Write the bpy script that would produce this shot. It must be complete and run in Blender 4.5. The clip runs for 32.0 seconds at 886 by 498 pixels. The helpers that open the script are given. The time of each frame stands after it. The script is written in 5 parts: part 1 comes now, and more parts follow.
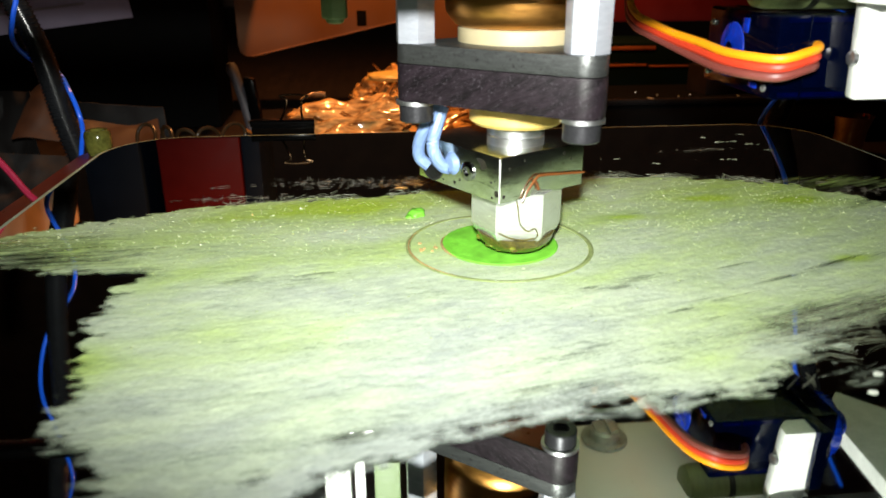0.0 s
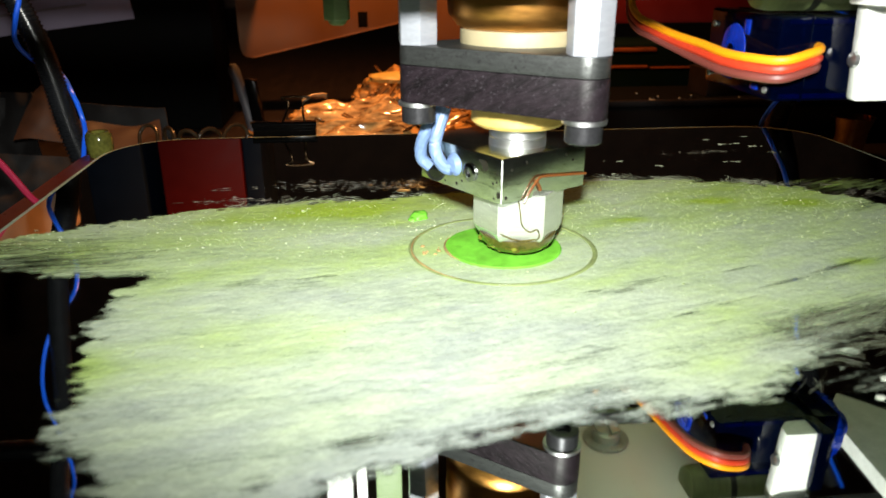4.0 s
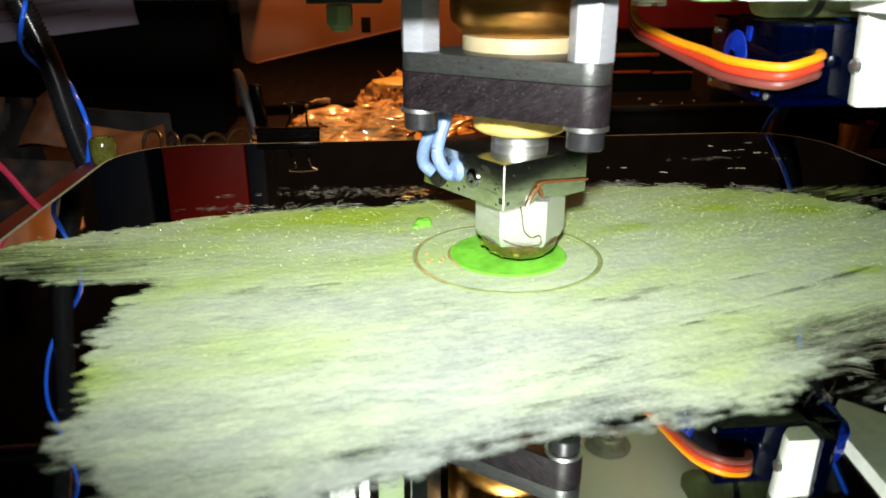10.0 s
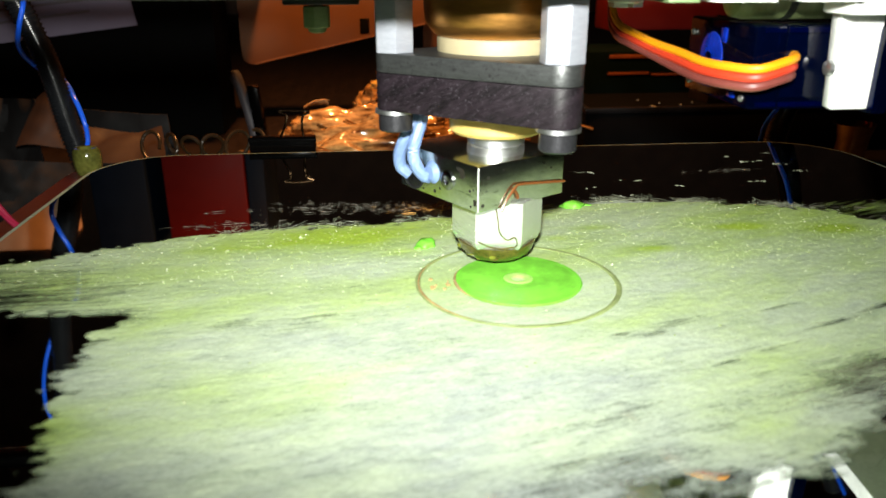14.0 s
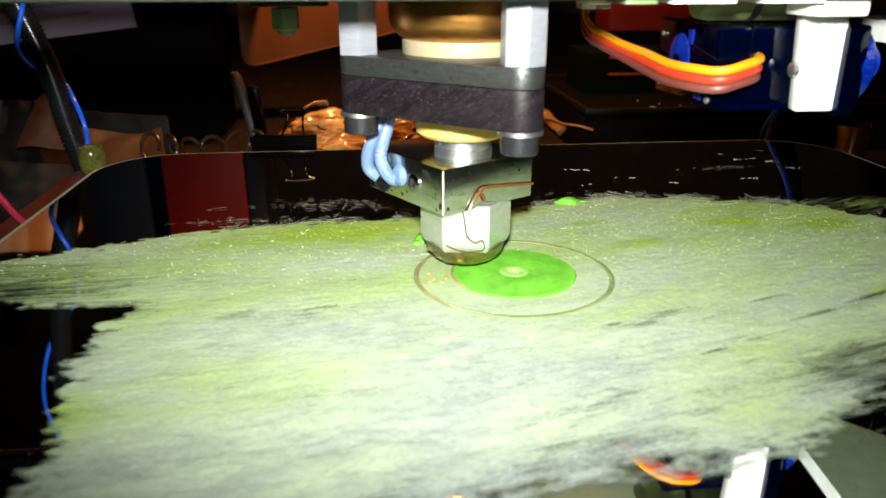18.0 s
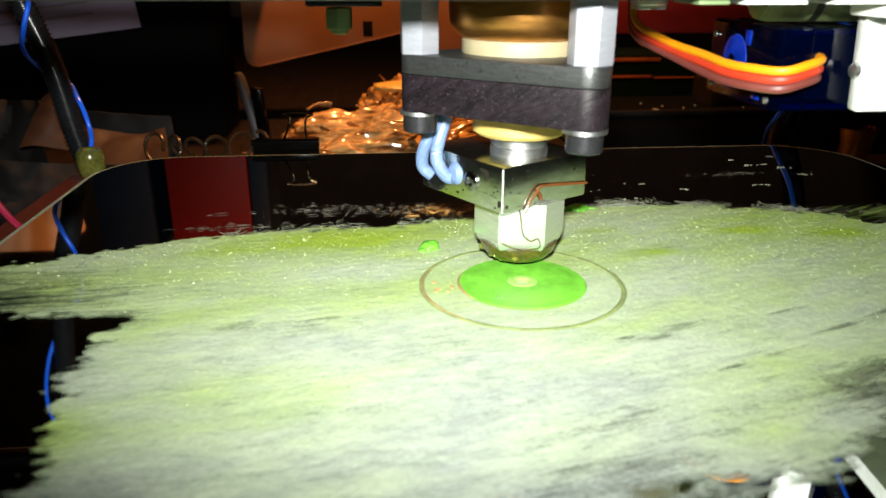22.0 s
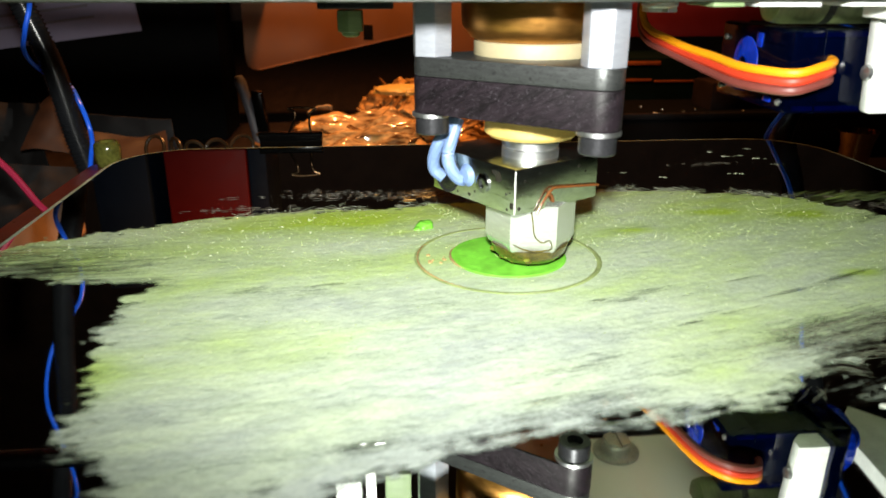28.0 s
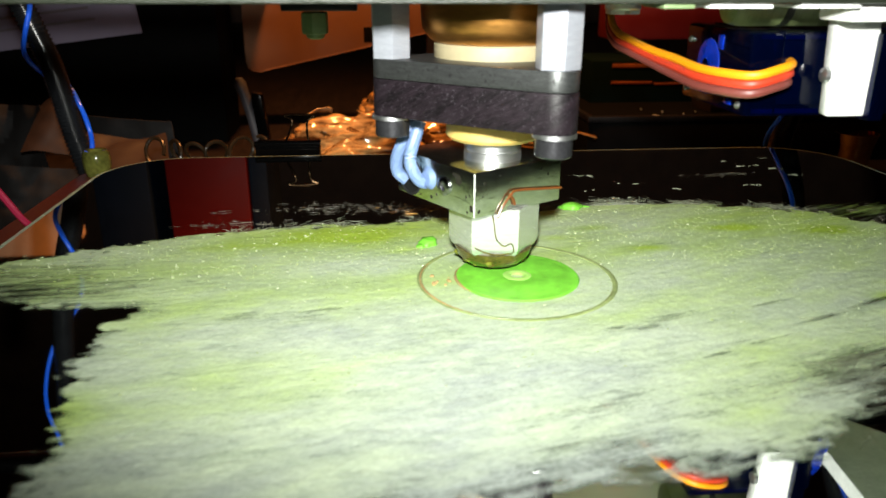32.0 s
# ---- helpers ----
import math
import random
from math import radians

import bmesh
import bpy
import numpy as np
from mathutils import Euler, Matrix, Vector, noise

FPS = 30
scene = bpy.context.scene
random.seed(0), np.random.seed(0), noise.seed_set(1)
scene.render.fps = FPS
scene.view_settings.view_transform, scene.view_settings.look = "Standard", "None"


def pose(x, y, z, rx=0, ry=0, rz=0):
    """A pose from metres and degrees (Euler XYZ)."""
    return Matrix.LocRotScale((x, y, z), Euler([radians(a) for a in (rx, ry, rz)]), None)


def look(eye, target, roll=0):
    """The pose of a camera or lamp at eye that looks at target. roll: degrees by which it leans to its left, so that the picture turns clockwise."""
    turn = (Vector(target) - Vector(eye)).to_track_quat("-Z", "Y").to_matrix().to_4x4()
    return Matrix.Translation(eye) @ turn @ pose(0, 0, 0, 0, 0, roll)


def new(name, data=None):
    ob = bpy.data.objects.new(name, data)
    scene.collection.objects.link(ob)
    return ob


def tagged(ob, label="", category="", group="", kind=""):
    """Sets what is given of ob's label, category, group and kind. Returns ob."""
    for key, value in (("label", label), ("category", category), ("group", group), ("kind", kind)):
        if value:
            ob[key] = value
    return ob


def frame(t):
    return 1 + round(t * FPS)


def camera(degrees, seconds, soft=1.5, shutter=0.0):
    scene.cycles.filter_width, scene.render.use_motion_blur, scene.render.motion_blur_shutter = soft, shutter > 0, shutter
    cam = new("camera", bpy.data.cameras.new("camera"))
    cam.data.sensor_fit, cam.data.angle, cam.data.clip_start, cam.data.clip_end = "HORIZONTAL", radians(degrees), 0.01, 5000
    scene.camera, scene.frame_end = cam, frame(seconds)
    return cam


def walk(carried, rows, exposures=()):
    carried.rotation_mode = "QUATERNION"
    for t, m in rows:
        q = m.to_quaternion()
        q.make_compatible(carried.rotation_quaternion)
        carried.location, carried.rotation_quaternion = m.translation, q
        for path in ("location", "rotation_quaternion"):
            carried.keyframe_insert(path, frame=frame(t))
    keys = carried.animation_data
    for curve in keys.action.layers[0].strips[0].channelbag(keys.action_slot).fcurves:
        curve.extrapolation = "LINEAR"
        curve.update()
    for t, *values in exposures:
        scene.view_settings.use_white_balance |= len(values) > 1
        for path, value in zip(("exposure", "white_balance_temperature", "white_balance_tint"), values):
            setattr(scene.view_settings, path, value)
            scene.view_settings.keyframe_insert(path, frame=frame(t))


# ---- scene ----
FIELD = 61.81
CAMERA_ROWS = [
    (0.0, -22.30, -112.41, 46.56, 68.60, 0.05, -5.96),
    (0.5, -22.51, -112.54, 46.70, 68.60, 0.02, -5.97),
    (1.0, -22.56, -112.71, 46.73, 68.64, 0.07, -5.99),
    (1.5, -22.48, -112.85, 46.69, 68.68, 0.15, -5.98),
    (2.0, -22.39, -112.87, 46.66, 68.71, 0.18, -5.95),
    (2.5, -22.43, -112.76, 46.61, 68.72, 0.10, -5.92),
    (3.0, -22.54, -112.67, 46.58, 68.71, 0.01, -5.89),
    (3.5, -22.64, -112.67, 46.58, 68.70, 0.01, -5.90),
    (5.5, -22.71, -112.71, 46.74, 68.69, 0.10, -5.93),
    (6.0, -22.72, -112.72, 46.69, 68.75, 0.02, -5.89),
    (6.5, -22.69, -112.70, 46.71, 68.80, 0.02, -5.88),
    (7.0, -22.64, -112.69, 46.79, 68.82, 0.09, -5.89),
    (7.5, -22.55, -112.72, 46.89, 68.89, 0.19, -5.89),
    (8.0, -22.54, -112.79, 46.96, 68.99, 0.25, -5.85),
    (8.5, -22.66, -112.84, 46.92, 69.03, 0.21, -5.77),
    (9.0, -22.90, -112.84, 46.87, 69.03, 0.08, -5.70),
    (9.5, -23.04, -112.89, 46.87, 69.03, 0.01, -5.69),
    (10.0, -22.92, -112.93, 46.87, 69.05, 0.05, -5.72),
    (10.5, -22.77, -112.91, 46.88, 69.09, 0.13, -5.75),
    (11.0, -22.75, -112.88, 46.93, 69.09, 0.18, -5.78),
    (11.5, -22.83, -112.90, 46.95, 69.05, 0.19, -5.80),
    (12.0, -22.95, -112.93, 46.89, 69.00, 0.13, -5.80),
    (12.5, -22.99, -113.01, 46.86, 69.02, 0.07, -5.78),
    (13.0, -22.94, -113.04, 46.88, 69.07, 0.05, -5.79),
    (13.5, -22.86, -112.92, 46.86, 69.16, 0.02, -5.80),
    (15.5, -22.89, -112.34, 46.72, 69.09, -0.06, -5.86),
    (16.0, -22.87, -112.55, 46.75, 69.10, -0.10, -5.86),
    (16.5, -22.77, -112.72, 46.77, 69.14, -0.06, -5.87),
    (17.0, -22.73, -112.74, 46.83, 69.22, -0.00, -5.85),
    (17.5, -22.76, -112.59, 46.90, 69.25, 0.05, -5.84),
    (18.0, -22.81, -112.45, 46.91, 69.21, 0.07, -5.83),
    (18.5, -22.92, -112.42, 46.88, 69.16, 0.02, -5.81),
    (19.0, -23.06, -112.47, 46.88, 69.16, -0.04, -5.80),
    (19.5, -23.10, -112.64, 46.91, 69.22, -0.03, -5.78),
    (20.0, -23.02, -112.84, 46.92, 69.31, 0.04, -5.77),
    (20.5, -22.98, -112.98, 46.93, 69.39, 0.09, -5.72),
    (21.0, -23.02, -113.04, 46.93, 69.44, 0.06, -5.65),
    (21.5, -23.12, -112.93, 46.79, 69.41, -0.04, -5.62),
    (22.0, -23.15, -112.76, 46.61, 69.38, -0.13, -5.61),
    (22.5, -23.12, -112.69, 46.54, 69.41, -0.13, -5.60),
    (23.0, -23.13, -112.67, 46.63, 69.46, -0.06, -5.60),
    (23.5, -23.16, -112.67, 46.72, 69.49, 0.02, -5.62),
    (24.0, -23.18, -112.66, 46.70, 69.49, 0.03, -5.64),
    (24.5, -23.27, -112.66, 46.57, 69.46, -0.04, -5.64),
    (25.0, -23.42, -112.71, 46.44, 69.44, -0.14, -5.62),
    (25.5, -23.46, -112.80, 46.41, 69.47, -0.16, -5.62),
    (26.0, -23.38, -112.95, 46.44, 69.53, -0.09, -5.62),
    (26.5, -23.26, -113.09, 46.48, 69.61, 0.02, -5.64),
    (28.5, -23.20, -112.86, 46.38, 69.69, -0.17, -5.58),
    (29.0, -23.19, -113.00, 46.45, 69.76, -0.12, -5.57),
    (29.5, -23.13, -112.92, 46.42, 69.78, -0.06, -5.58),
    (30.0, -23.05, -112.79, 46.35, 69.78, -0.02, -5.58),
    (30.5, -23.13, -112.75, 46.29, 69.77, -0.07, -5.59),
    (31.0, -23.33, -112.76, 46.31, 69.74, -0.16, -5.59),
    (31.5, -23.37, -112.80, 46.36, 69.75, -0.19, -5.58),
    (32.0, -23.07, -112.82, 46.32, 69.83, -0.16, -5.56),
]
# seconds, print head along x, print bed along y (mm)
MACHINE_ROWS = [
    (0.00, 1.93, 3.07),
    (0.50, -0.68, 2.32),
    (1.00, -0.30, 3.68),
    (1.50, 3.20, 5.84),
    (2.00, 3.28, 2.06),
    (2.50, 2.94, -0.71),
    (2.75, 2.11, -2.91),
    (3.00, -0.20, -3.88),
    (3.25, -2.53, -2.60),
    (3.50, -3.14, -0.02),
    (3.75, -1.20, 2.37),
    (4.00, 1.83, 2.06),
    (4.25, 3.22, -0.61),
    (4.50, 1.76, -3.21),
    (4.75, -1.17, -3.42),
    (5.00, -2.93, -1.11),
    (5.25, -1.98, 1.60),
    (5.50, 0.77, 2.28),
    (5.75, 3.03, 0.25),
    (6.00, 2.37, -2.84),
    (6.25, -0.05, -3.74),
    (6.50, -2.30, -2.58),
    (6.75, -2.95, 0.07),
    (7.00, -1.24, 2.20),
    (7.50, -3.28, 5.61),
    (7.75, -0.83, 6.19),
    (8.00, 1.59, 5.87),
    (8.50, 1.81, 2.66),
    (9.00, -2.98, 3.39),
    (9.50, -0.09, 5.77),
    (10.00, 1.59, 1.05),
    (10.25, 2.63, -1.23),
    (10.50, 0.85, -3.53),
    (10.75, -1.83, -2.82),
    (11.00, -2.72, -0.30),
    (11.25, -1.48, 1.67),
    (11.50, 0.77, 2.00),
    (12.00, 2.24, 7.99),
    (12.25, 5.24, 6.40),
    (12.50, 7.37, 3.83),
    (12.75, 8.74, 0.54),
    (13.00, 8.65, -3.10),
    (13.25, 7.22, -6.21),
    (13.50, 4.69, -8.60),
    (14.00, -2.08, -9.64),
    (14.50, -7.74, -5.72),
    (15.00, -9.16, 1.05),
    (15.50, -5.53, 6.97),
    (15.75, -2.49, 8.36),
    (16.00, 0.82, 8.58),
    (16.25, 7.80, 4.42),
    (16.50, 8.77, -3.65),
    (16.75, 7.21, -6.73),
    (17.00, 4.59, -9.07),
    (17.25, 1.56, -9.91),
    (17.50, -1.51, -9.71),
    (17.75, -4.80, -8.41),
    (18.00, -7.34, -5.98),
    (18.25, -8.87, -2.89),
    (18.50, -9.16, 0.57),
    (18.75, -8.27, 3.84),
    (19.00, -6.24, 6.62),
    (19.25, -3.34, 8.26),
    (19.50, -0.08, 8.80),
    (19.75, 3.34, 8.07),
    (20.00, 6.20, 6.16),
    (20.25, 8.29, 3.13),
    (20.50, 9.00, -0.43),
    (20.75, 9.00, -2.64),
    (21.00, 8.45, -4.84),
    (21.25, 7.21, -6.89),
    (21.50, 5.46, -8.58),
    (21.75, 3.34, -9.61),
    (22.00, 1.04, -10.09),
    (22.25, -1.21, -10.11),
    (22.50, -3.42, -9.60),
    (22.75, -5.61, -8.31),
    (23.00, -7.37, -6.50),
    (23.25, -8.59, -4.29),
    (23.50, -9.19, -1.86),
    (23.75, -9.37, 0.57),
    (24.00, -8.91, 3.02),
    (24.25, -7.80, 5.10),
    (24.50, -6.20, 6.86),
    (24.75, -4.27, 8.12),
    (25.00, -2.09, 8.88),
    (25.25, 0.31, 8.99),
    (25.50, 2.63, 8.51),
    (25.75, 4.83, 7.43),
    (26.00, 6.65, 5.84),
    (26.25, 8.14, 3.78),
    (26.50, 9.00, 1.40),
    (26.75, 9.26, -0.78),
    (27.00, 6.44, -1.89),
    (27.50, 6.01, 3.47),
    (28.00, 2.86, 2.92),
    (28.50, 4.28, -1.11),
    (29.00, 4.63, -6.13),
    (29.25, 3.82, -6.66),
    (29.50, 2.95, -7.07),
    (29.75, -1.86, -7.81),
    (30.00, -6.26, -5.22),
    (30.50, -3.30, -1.69),
    (31.00, -6.93, -0.64),
    (31.25, -5.05, -5.87),
    (31.50, 0.26, -8.29),
    (32.00, -3.24, -5.78),
]
cam = camera(FIELD, 32.0)
walk(cam, [(t, pose(x * 0.001, y * 0.001, z * 0.001, rx, ry, rz)) for t, x, y, z, rx, ry, rz in CAMERA_ROWS],
     [(0, 0.08), (6, 0.08), (8, 0.02), (11, 0.03), (12, 0.04), (13, 0.10), (16, 0.02), (18, 0.0), (20, 0.08), (22, 0.05), (24, -0.10), (25, 0.0), (26, 0.08), (29, 0.05), (31, -0.01), (32, -0.03)])
cam.data.dof.use_dof, cam.data.dof.focus_distance, cam.data.dof.aperture_fstop = True, 0.16, 42.0

# ================= world and light =================
MM = 0.001
world = bpy.data.worlds.new("room_dark")
world.use_nodes = True
world.node_tree.nodes["Background"].inputs["Color"].default_value = (0.9, 0.55, 0.35, 1)
world.node_tree.nodes["Background"].inputs["Strength"].default_value = 0.012
scene.world = world


def lamp(name, kind, energy, colour, m, size=0.0):
    data = bpy.data.lights.new(name, kind)
    data.energy, data.color = energy, colour
    if kind == "AREA":
        data.shape, data.size = "DISK", size
    else:
        data.shadow_soft_size = size
    ob = new(name, data)
    ob.matrix_world = m
    return ob


flash = lamp("phone_flash", "SPOT", 2.8, (0.99, 1.0, 0.935), look((-0.0245, -0.113, 0.0615), (0.024, 0.20, 0.056)), 0.004)
flash.data.spot_size, flash.data.spot_blend = radians(112), 1.0
desk_lamp = lamp("desk_lamp", "SPOT", 12.0, (1.0, 0.39, 0.11), look((0.012, 0.25, 0.37), (-0.035, 0.345, -0.03)), 0.02)
desk_lamp.data.spot_size, desk_lamp.data.spot_blend = radians(96), 1.0


# ================= materials =================
def mat(name, colour, rough=0.5, metal=0.0, vary=0.25, scale=400.0, bump=0.15, stretch=(1, 1, 1), trans=0.0, coat=0.0,
        second=None, spec=0.5, fine=4.0, turn=None, stops=(0.3, 0.7)):
    m = bpy.data.materials.new(name)
    m.use_nodes = True
    nt = m.node_tree
    b = nt.nodes["Principled BSDF"]
    tc = nt.nodes.new("ShaderNodeTexCoord")
    mp = nt.nodes.new("ShaderNodeMapping")
    mp.inputs["Scale"].default_value = stretch
    if turn:
        mp.vector_type = "TEXTURE"
        mp.inputs["Scale"].default_value = tuple(1 / k for k in stretch)
        mp.inputs["Rotation"].default_value = turn
    nt.links.new(tc.outputs["Object"], mp.inputs["Vector"])
    n1 = nt.nodes.new("ShaderNodeTexNoise")
    n1.inputs["Scale"].default_value, n1.inputs["Detail"].default_value = scale, 5
    n2 = nt.nodes.new("ShaderNodeTexNoise")
    n2.inputs["Scale"].default_value, n2.inputs["Detail"].default_value = scale * fine, 3
    for n in (n1, n2):
        nt.links.new(mp.outputs["Vector"], n.inputs["Vector"])
    ramp = nt.nodes.new("ShaderNodeValToRGB")
    lo = second if second else tuple(c * (1 - vary) for c in colour)
    hi = tuple(min(1.0, c * (1 + vary * 0.6)) for c in colour)
    ramp.color_ramp.elements[0].color, ramp.color_ramp.elements[1].color = (*lo, 1), (*hi, 1)
    ramp.color_ramp.elements[0].position, ramp.color_ramp.elements[1].position = stops
    add = nt.nodes.new("ShaderNodeMath")
    add.operation = "MULTIPLY_ADD"
    add.inputs[1].default_value, add.inputs[2].default_value = 0.35, 0.0
    nt.links.new(n2.outputs["Fac"], add.inputs[0])
    add2 = nt.nodes.new("ShaderNodeMath")
    add2.operation = "MULTIPLY_ADD"
    add2.inputs[1].default_value = 0.65
    nt.links.new(n1.outputs["Fac"], add2.inputs[0])
    nt.links.new(add.outputs[0], add2.inputs[2])
    nt.links.new(add2.outputs[0], ramp.inputs["Fac"])
    nt.links.new(ramp.outputs["Color"], b.inputs["Base Color"])
    rr = nt.nodes.new("ShaderNodeMapRange")
    rr.inputs["To Min"].default_value, rr.inputs["To Max"].default_value = max(0.02, rough * 0.75), min(1, rough * 1.3)
    nt.links.new(n2.outputs["Fac"], rr.inputs["Value"])
    nt.links.new(rr.outputs[0], b.inputs["Roughness"])
    b.inputs["Metallic"].default_value = metal
    b.inputs["Specular IOR Level"].default_value = spec
    b.inputs["Transmission Weight"].default_value = trans
    b.inputs["Coat Weight"].default_value = coat
    if bump:
        bp = nt.nodes.new("ShaderNodeBump")
        bp.inputs["Strength"].default_value, bp.inputs["Distance"].default_value = bump, 0.0004
        nt.links.new(add2.outputs[0], bp.inputs["Height"])
        nt.links.new(bp.outputs["Normal"], b.inputs["Normal"])
    return m


def flecked(m, colour, scale, low, high, stretch=(1, 1, 1)):
    """Adds sparse specks or scratches of another tone over a material."""
    nt = m.node_tree
    b = nt.nodes["Principled BSDF"]
    tc = nt.nodes.new("ShaderNodeTexCoord")
    mp = nt.nodes.new("ShaderNodeMapping")
    mp.inputs["Scale"].default_value = stretch
    mp.inputs["Rotation"].default_value = (0.2, 0.5, 0.3)
    n = nt.nodes.new("ShaderNodeTexNoise")
    n.inputs["Scale"].default_value, n.inputs["Detail"].default_value, n.inputs["Roughness"].default_value = scale, 4, 0.65
    r = nt.nodes.new("ShaderNodeMapRange")
    r.inputs["From Min"].default_value, r.inputs["From Max"].default_value = low, high
    mix = nt.nodes.new("ShaderNodeMix")
    mix.data_type = "RGBA"
    mix.inputs["B"].default_value = (*colour, 1)
    nt.links.new(tc.outputs["Object"], mp.inputs["Vector"])
    nt.links.new(mp.outputs["Vector"], n.inputs["Vector"])
    nt.links.new(n.outputs["Fac"], r.inputs["Value"])
    nt.links.new(r.outputs[0], mix.inputs["Factor"])
    nt.links.new(b.inputs["Base Color"].links[0].from_socket, mix.inputs["A"])
    nt.links.new(mix.outputs["Result"], b.inputs["Base Color"])
    return m


def shell_material(name, tint, body, clear):
    """Clear tinted plastic, thin-walled: part see-through, part glossy body."""
    m = bpy.data.materials.new(name)
    m.use_nodes = True
    nt = m.node_tree
    b = nt.nodes["Principled BSDF"]
    b.inputs["Base Color"].default_value = (*body, 1)
    b.inputs["Roughness"].default_value, b.inputs["Coat Weight"].default_value = 0.12, 0.6
    tr = nt.nodes.new("ShaderNodeBsdfTransparent")
    tr.inputs["Color"].default_value = (*tint, 1)
    n = nt.nodes.new("ShaderNodeTexNoise")
    n.inputs["Scale"].default_value, n.inputs["Detail"].default_value = 160, 4
    tc = nt.nodes.new("ShaderNodeTexCoord")
    r = nt.nodes.new("ShaderNodeMapRange")
    r.inputs["From Min"].default_value, r.inputs["From Max"].default_value = 0.3, 0.7
    r.inputs["To Min"].default_value, r.inputs["To Max"].default_value = clear + 0.12, clear - 0.12
    mix = nt.nodes.new("ShaderNodeMixShader")
    nt.links.new(tc.outputs["Object"], n.inputs["Vector"])
    nt.links.new(n.outputs["Fac"], r.inputs["Value"])
    nt.links.new(r.outputs[0], mix.inputs[0])
    nt.links.new(b.outputs[0], mix.inputs[1])
    nt.links.new(tr.outputs[0], mix.inputs[2])
    nt.links.new(mix.outputs[0], nt.nodes["Material Output"].inputs["Surface"])
    return m


def island_material(name, stops, rough, spec=0.5, coat=0.0):
    """Loose pieces in one mesh, each with a tone of its own."""
    m = bpy.data.materials.new(name)
    m.use_nodes = True
    nt = m.node_tree
    b = nt.nodes["Principled BSDF"]
    geo = nt.nodes.new("ShaderNodeNewGeometry")
    r = nt.nodes.new("ShaderNodeValToRGB")
    while len(r.color_ramp.elements) < len(stops):
        r.color_ramp.elements.new(0.5)
    for e, (p, c) in zip(r.color_ramp.elements, stops):
        e.position, e.color = p, (*c, 1)
    nt.links.new(geo.outputs["Random Per Island"], r.inputs["Fac"])
    nt.links.new(r.outputs["Color"], b.inputs["Base Color"])
    b.inputs["Roughness"].default_value, b.inputs["Specular IOR Level"].default_value, b.inputs["Coat Weight"].default_value = rough, spec, coat
    return m


M_STEEL = mat("bright_steel", (0.60, 0.61, 0.62), 0.36, 1.0, 0.15, 300, 0.05, (1, 1, 8))
M_NOZZLE = mat("scuffed_nozzle_steel", (0.62, 0.65, 0.60), 0.24, 0.7, 0.2, 300, 0.05, (1, 1, 8))
M_STANDOFF = mat("nickel_plated_brass", (0.30, 0.315, 0.355), 0.38, 0.45, 0.15, 300, 0.05, (1, 1, 6))
M_ALU = flecked(mat("machined_aluminium", (0.64, 0.68, 0.60), 0.19, 1.0, 0.25, 220, 0.06, (2, 2, 5)), (0.16, 0.17, 0.12), 260, 0.60, 0.70, (0.6, 0.6, 4))
M_ALUTOP = flecked(mat("brushed_aluminium", (0.066, 0.070, 0.069), 0.42, 0.8, 0.3, 500, 0.2, (1, 1, 5)), (0.025, 0.025, 0.025), 2200, 0.58, 0.68)
M_PHENOLIC = flecked(mat("dark_phenolic", (0.0075, 0.0048, 0.0068), 0.5, 0.0, 0.8, 300, 0.25, (0.22, 1, 3.0), spec=0.22, turn=(0, -0.55, 0)), (0.035, 0.03, 0.036), 2600, 0.58, 0.72)
M_LAMINATE = mat("red_brown_laminate", (0.095, 0.019, 0.006), 0.3, 0, 0.35, 120, 0.1, spec=0.2)
M_BLACKSTEEL = mat("black_oxide_steel", (0.045, 0.045, 0.05), 0.32, 0.7, 0.3, 600, 0.1)
M_BRASS = mat("brass", (0.60, 0.29, 0.07), 0.36, 1.0, 0.2, 200, 0.05, (1, 1, 6))
M_POLISHED = mat("polished_brass", (0.70, 0.42, 0.14), 0.10, 1.0, 0.3, 200, 0.05)
M_CREAM = mat("cream_insulator", (0.26, 0.225, 0.135), 0.5, 0, 0.12, 300, 0.05)
M_YELLOW = mat("yellowed_insulator", (0.56, 0.40, 0.11), 0.45, 0, 0.2, 200, 0.05)
M_WIREWHITE = mat("pale_blue_sleeve", (0.13, 0.20, 0.37), 0.5, 0, 0.15, 500, 0.2)
M_CHAR = mat("charred_plastic", (0.085, 0.068, 0.012), 0.22, 0, 0.6, 700, 0.5, coat=0.5)
M_OOZE = mat("olive_ooze", (0.15, 0.17, 0.02), 0.15, 0, 0.5, 700, 0.4, coat=0.8)
M_EDGEGLINT = mat("edge_highlight_metal", (0.75, 0.77, 0.72), 0.5, 0.4, 0.3, 900, 0.3)
M_CHROME = mat("dark_chrome", (0.35, 0.36, 0.37), 0.12, 1.0, 0.4, 900, 0.1)
M_PITDARK = mat("pit_dark_brown", (0.012, 0.010, 0.006), 0.5, 0, 0.5, 900, 0.4)
M_BURNT = mat("burnt_orange_filament", (0.13, 0.042, 0.009), 0.3, 0, 0.3, 700, 0.1)
M_WHITE = mat("white_plastic", (0.62, 0.64, 0.61), 0.5, 0, 0.16, 350, 0.5)
M_SHEET = mat("white_acrylic", (0.92, 0.94, 0.91), 0.3, 0, 0.03, 60, 0.03)
M_SERVO = shell_material("blue_clear_plastic", (0.02, 0.06, 0.26), (0.0001, 0.0009, 0.008), 0.60)
M_ENAMEL = mat("black_enamel", (0.0012, 0.0012, 0.0012), 0.12, 0, 0.3, 300, 0.02, spec=0.08)
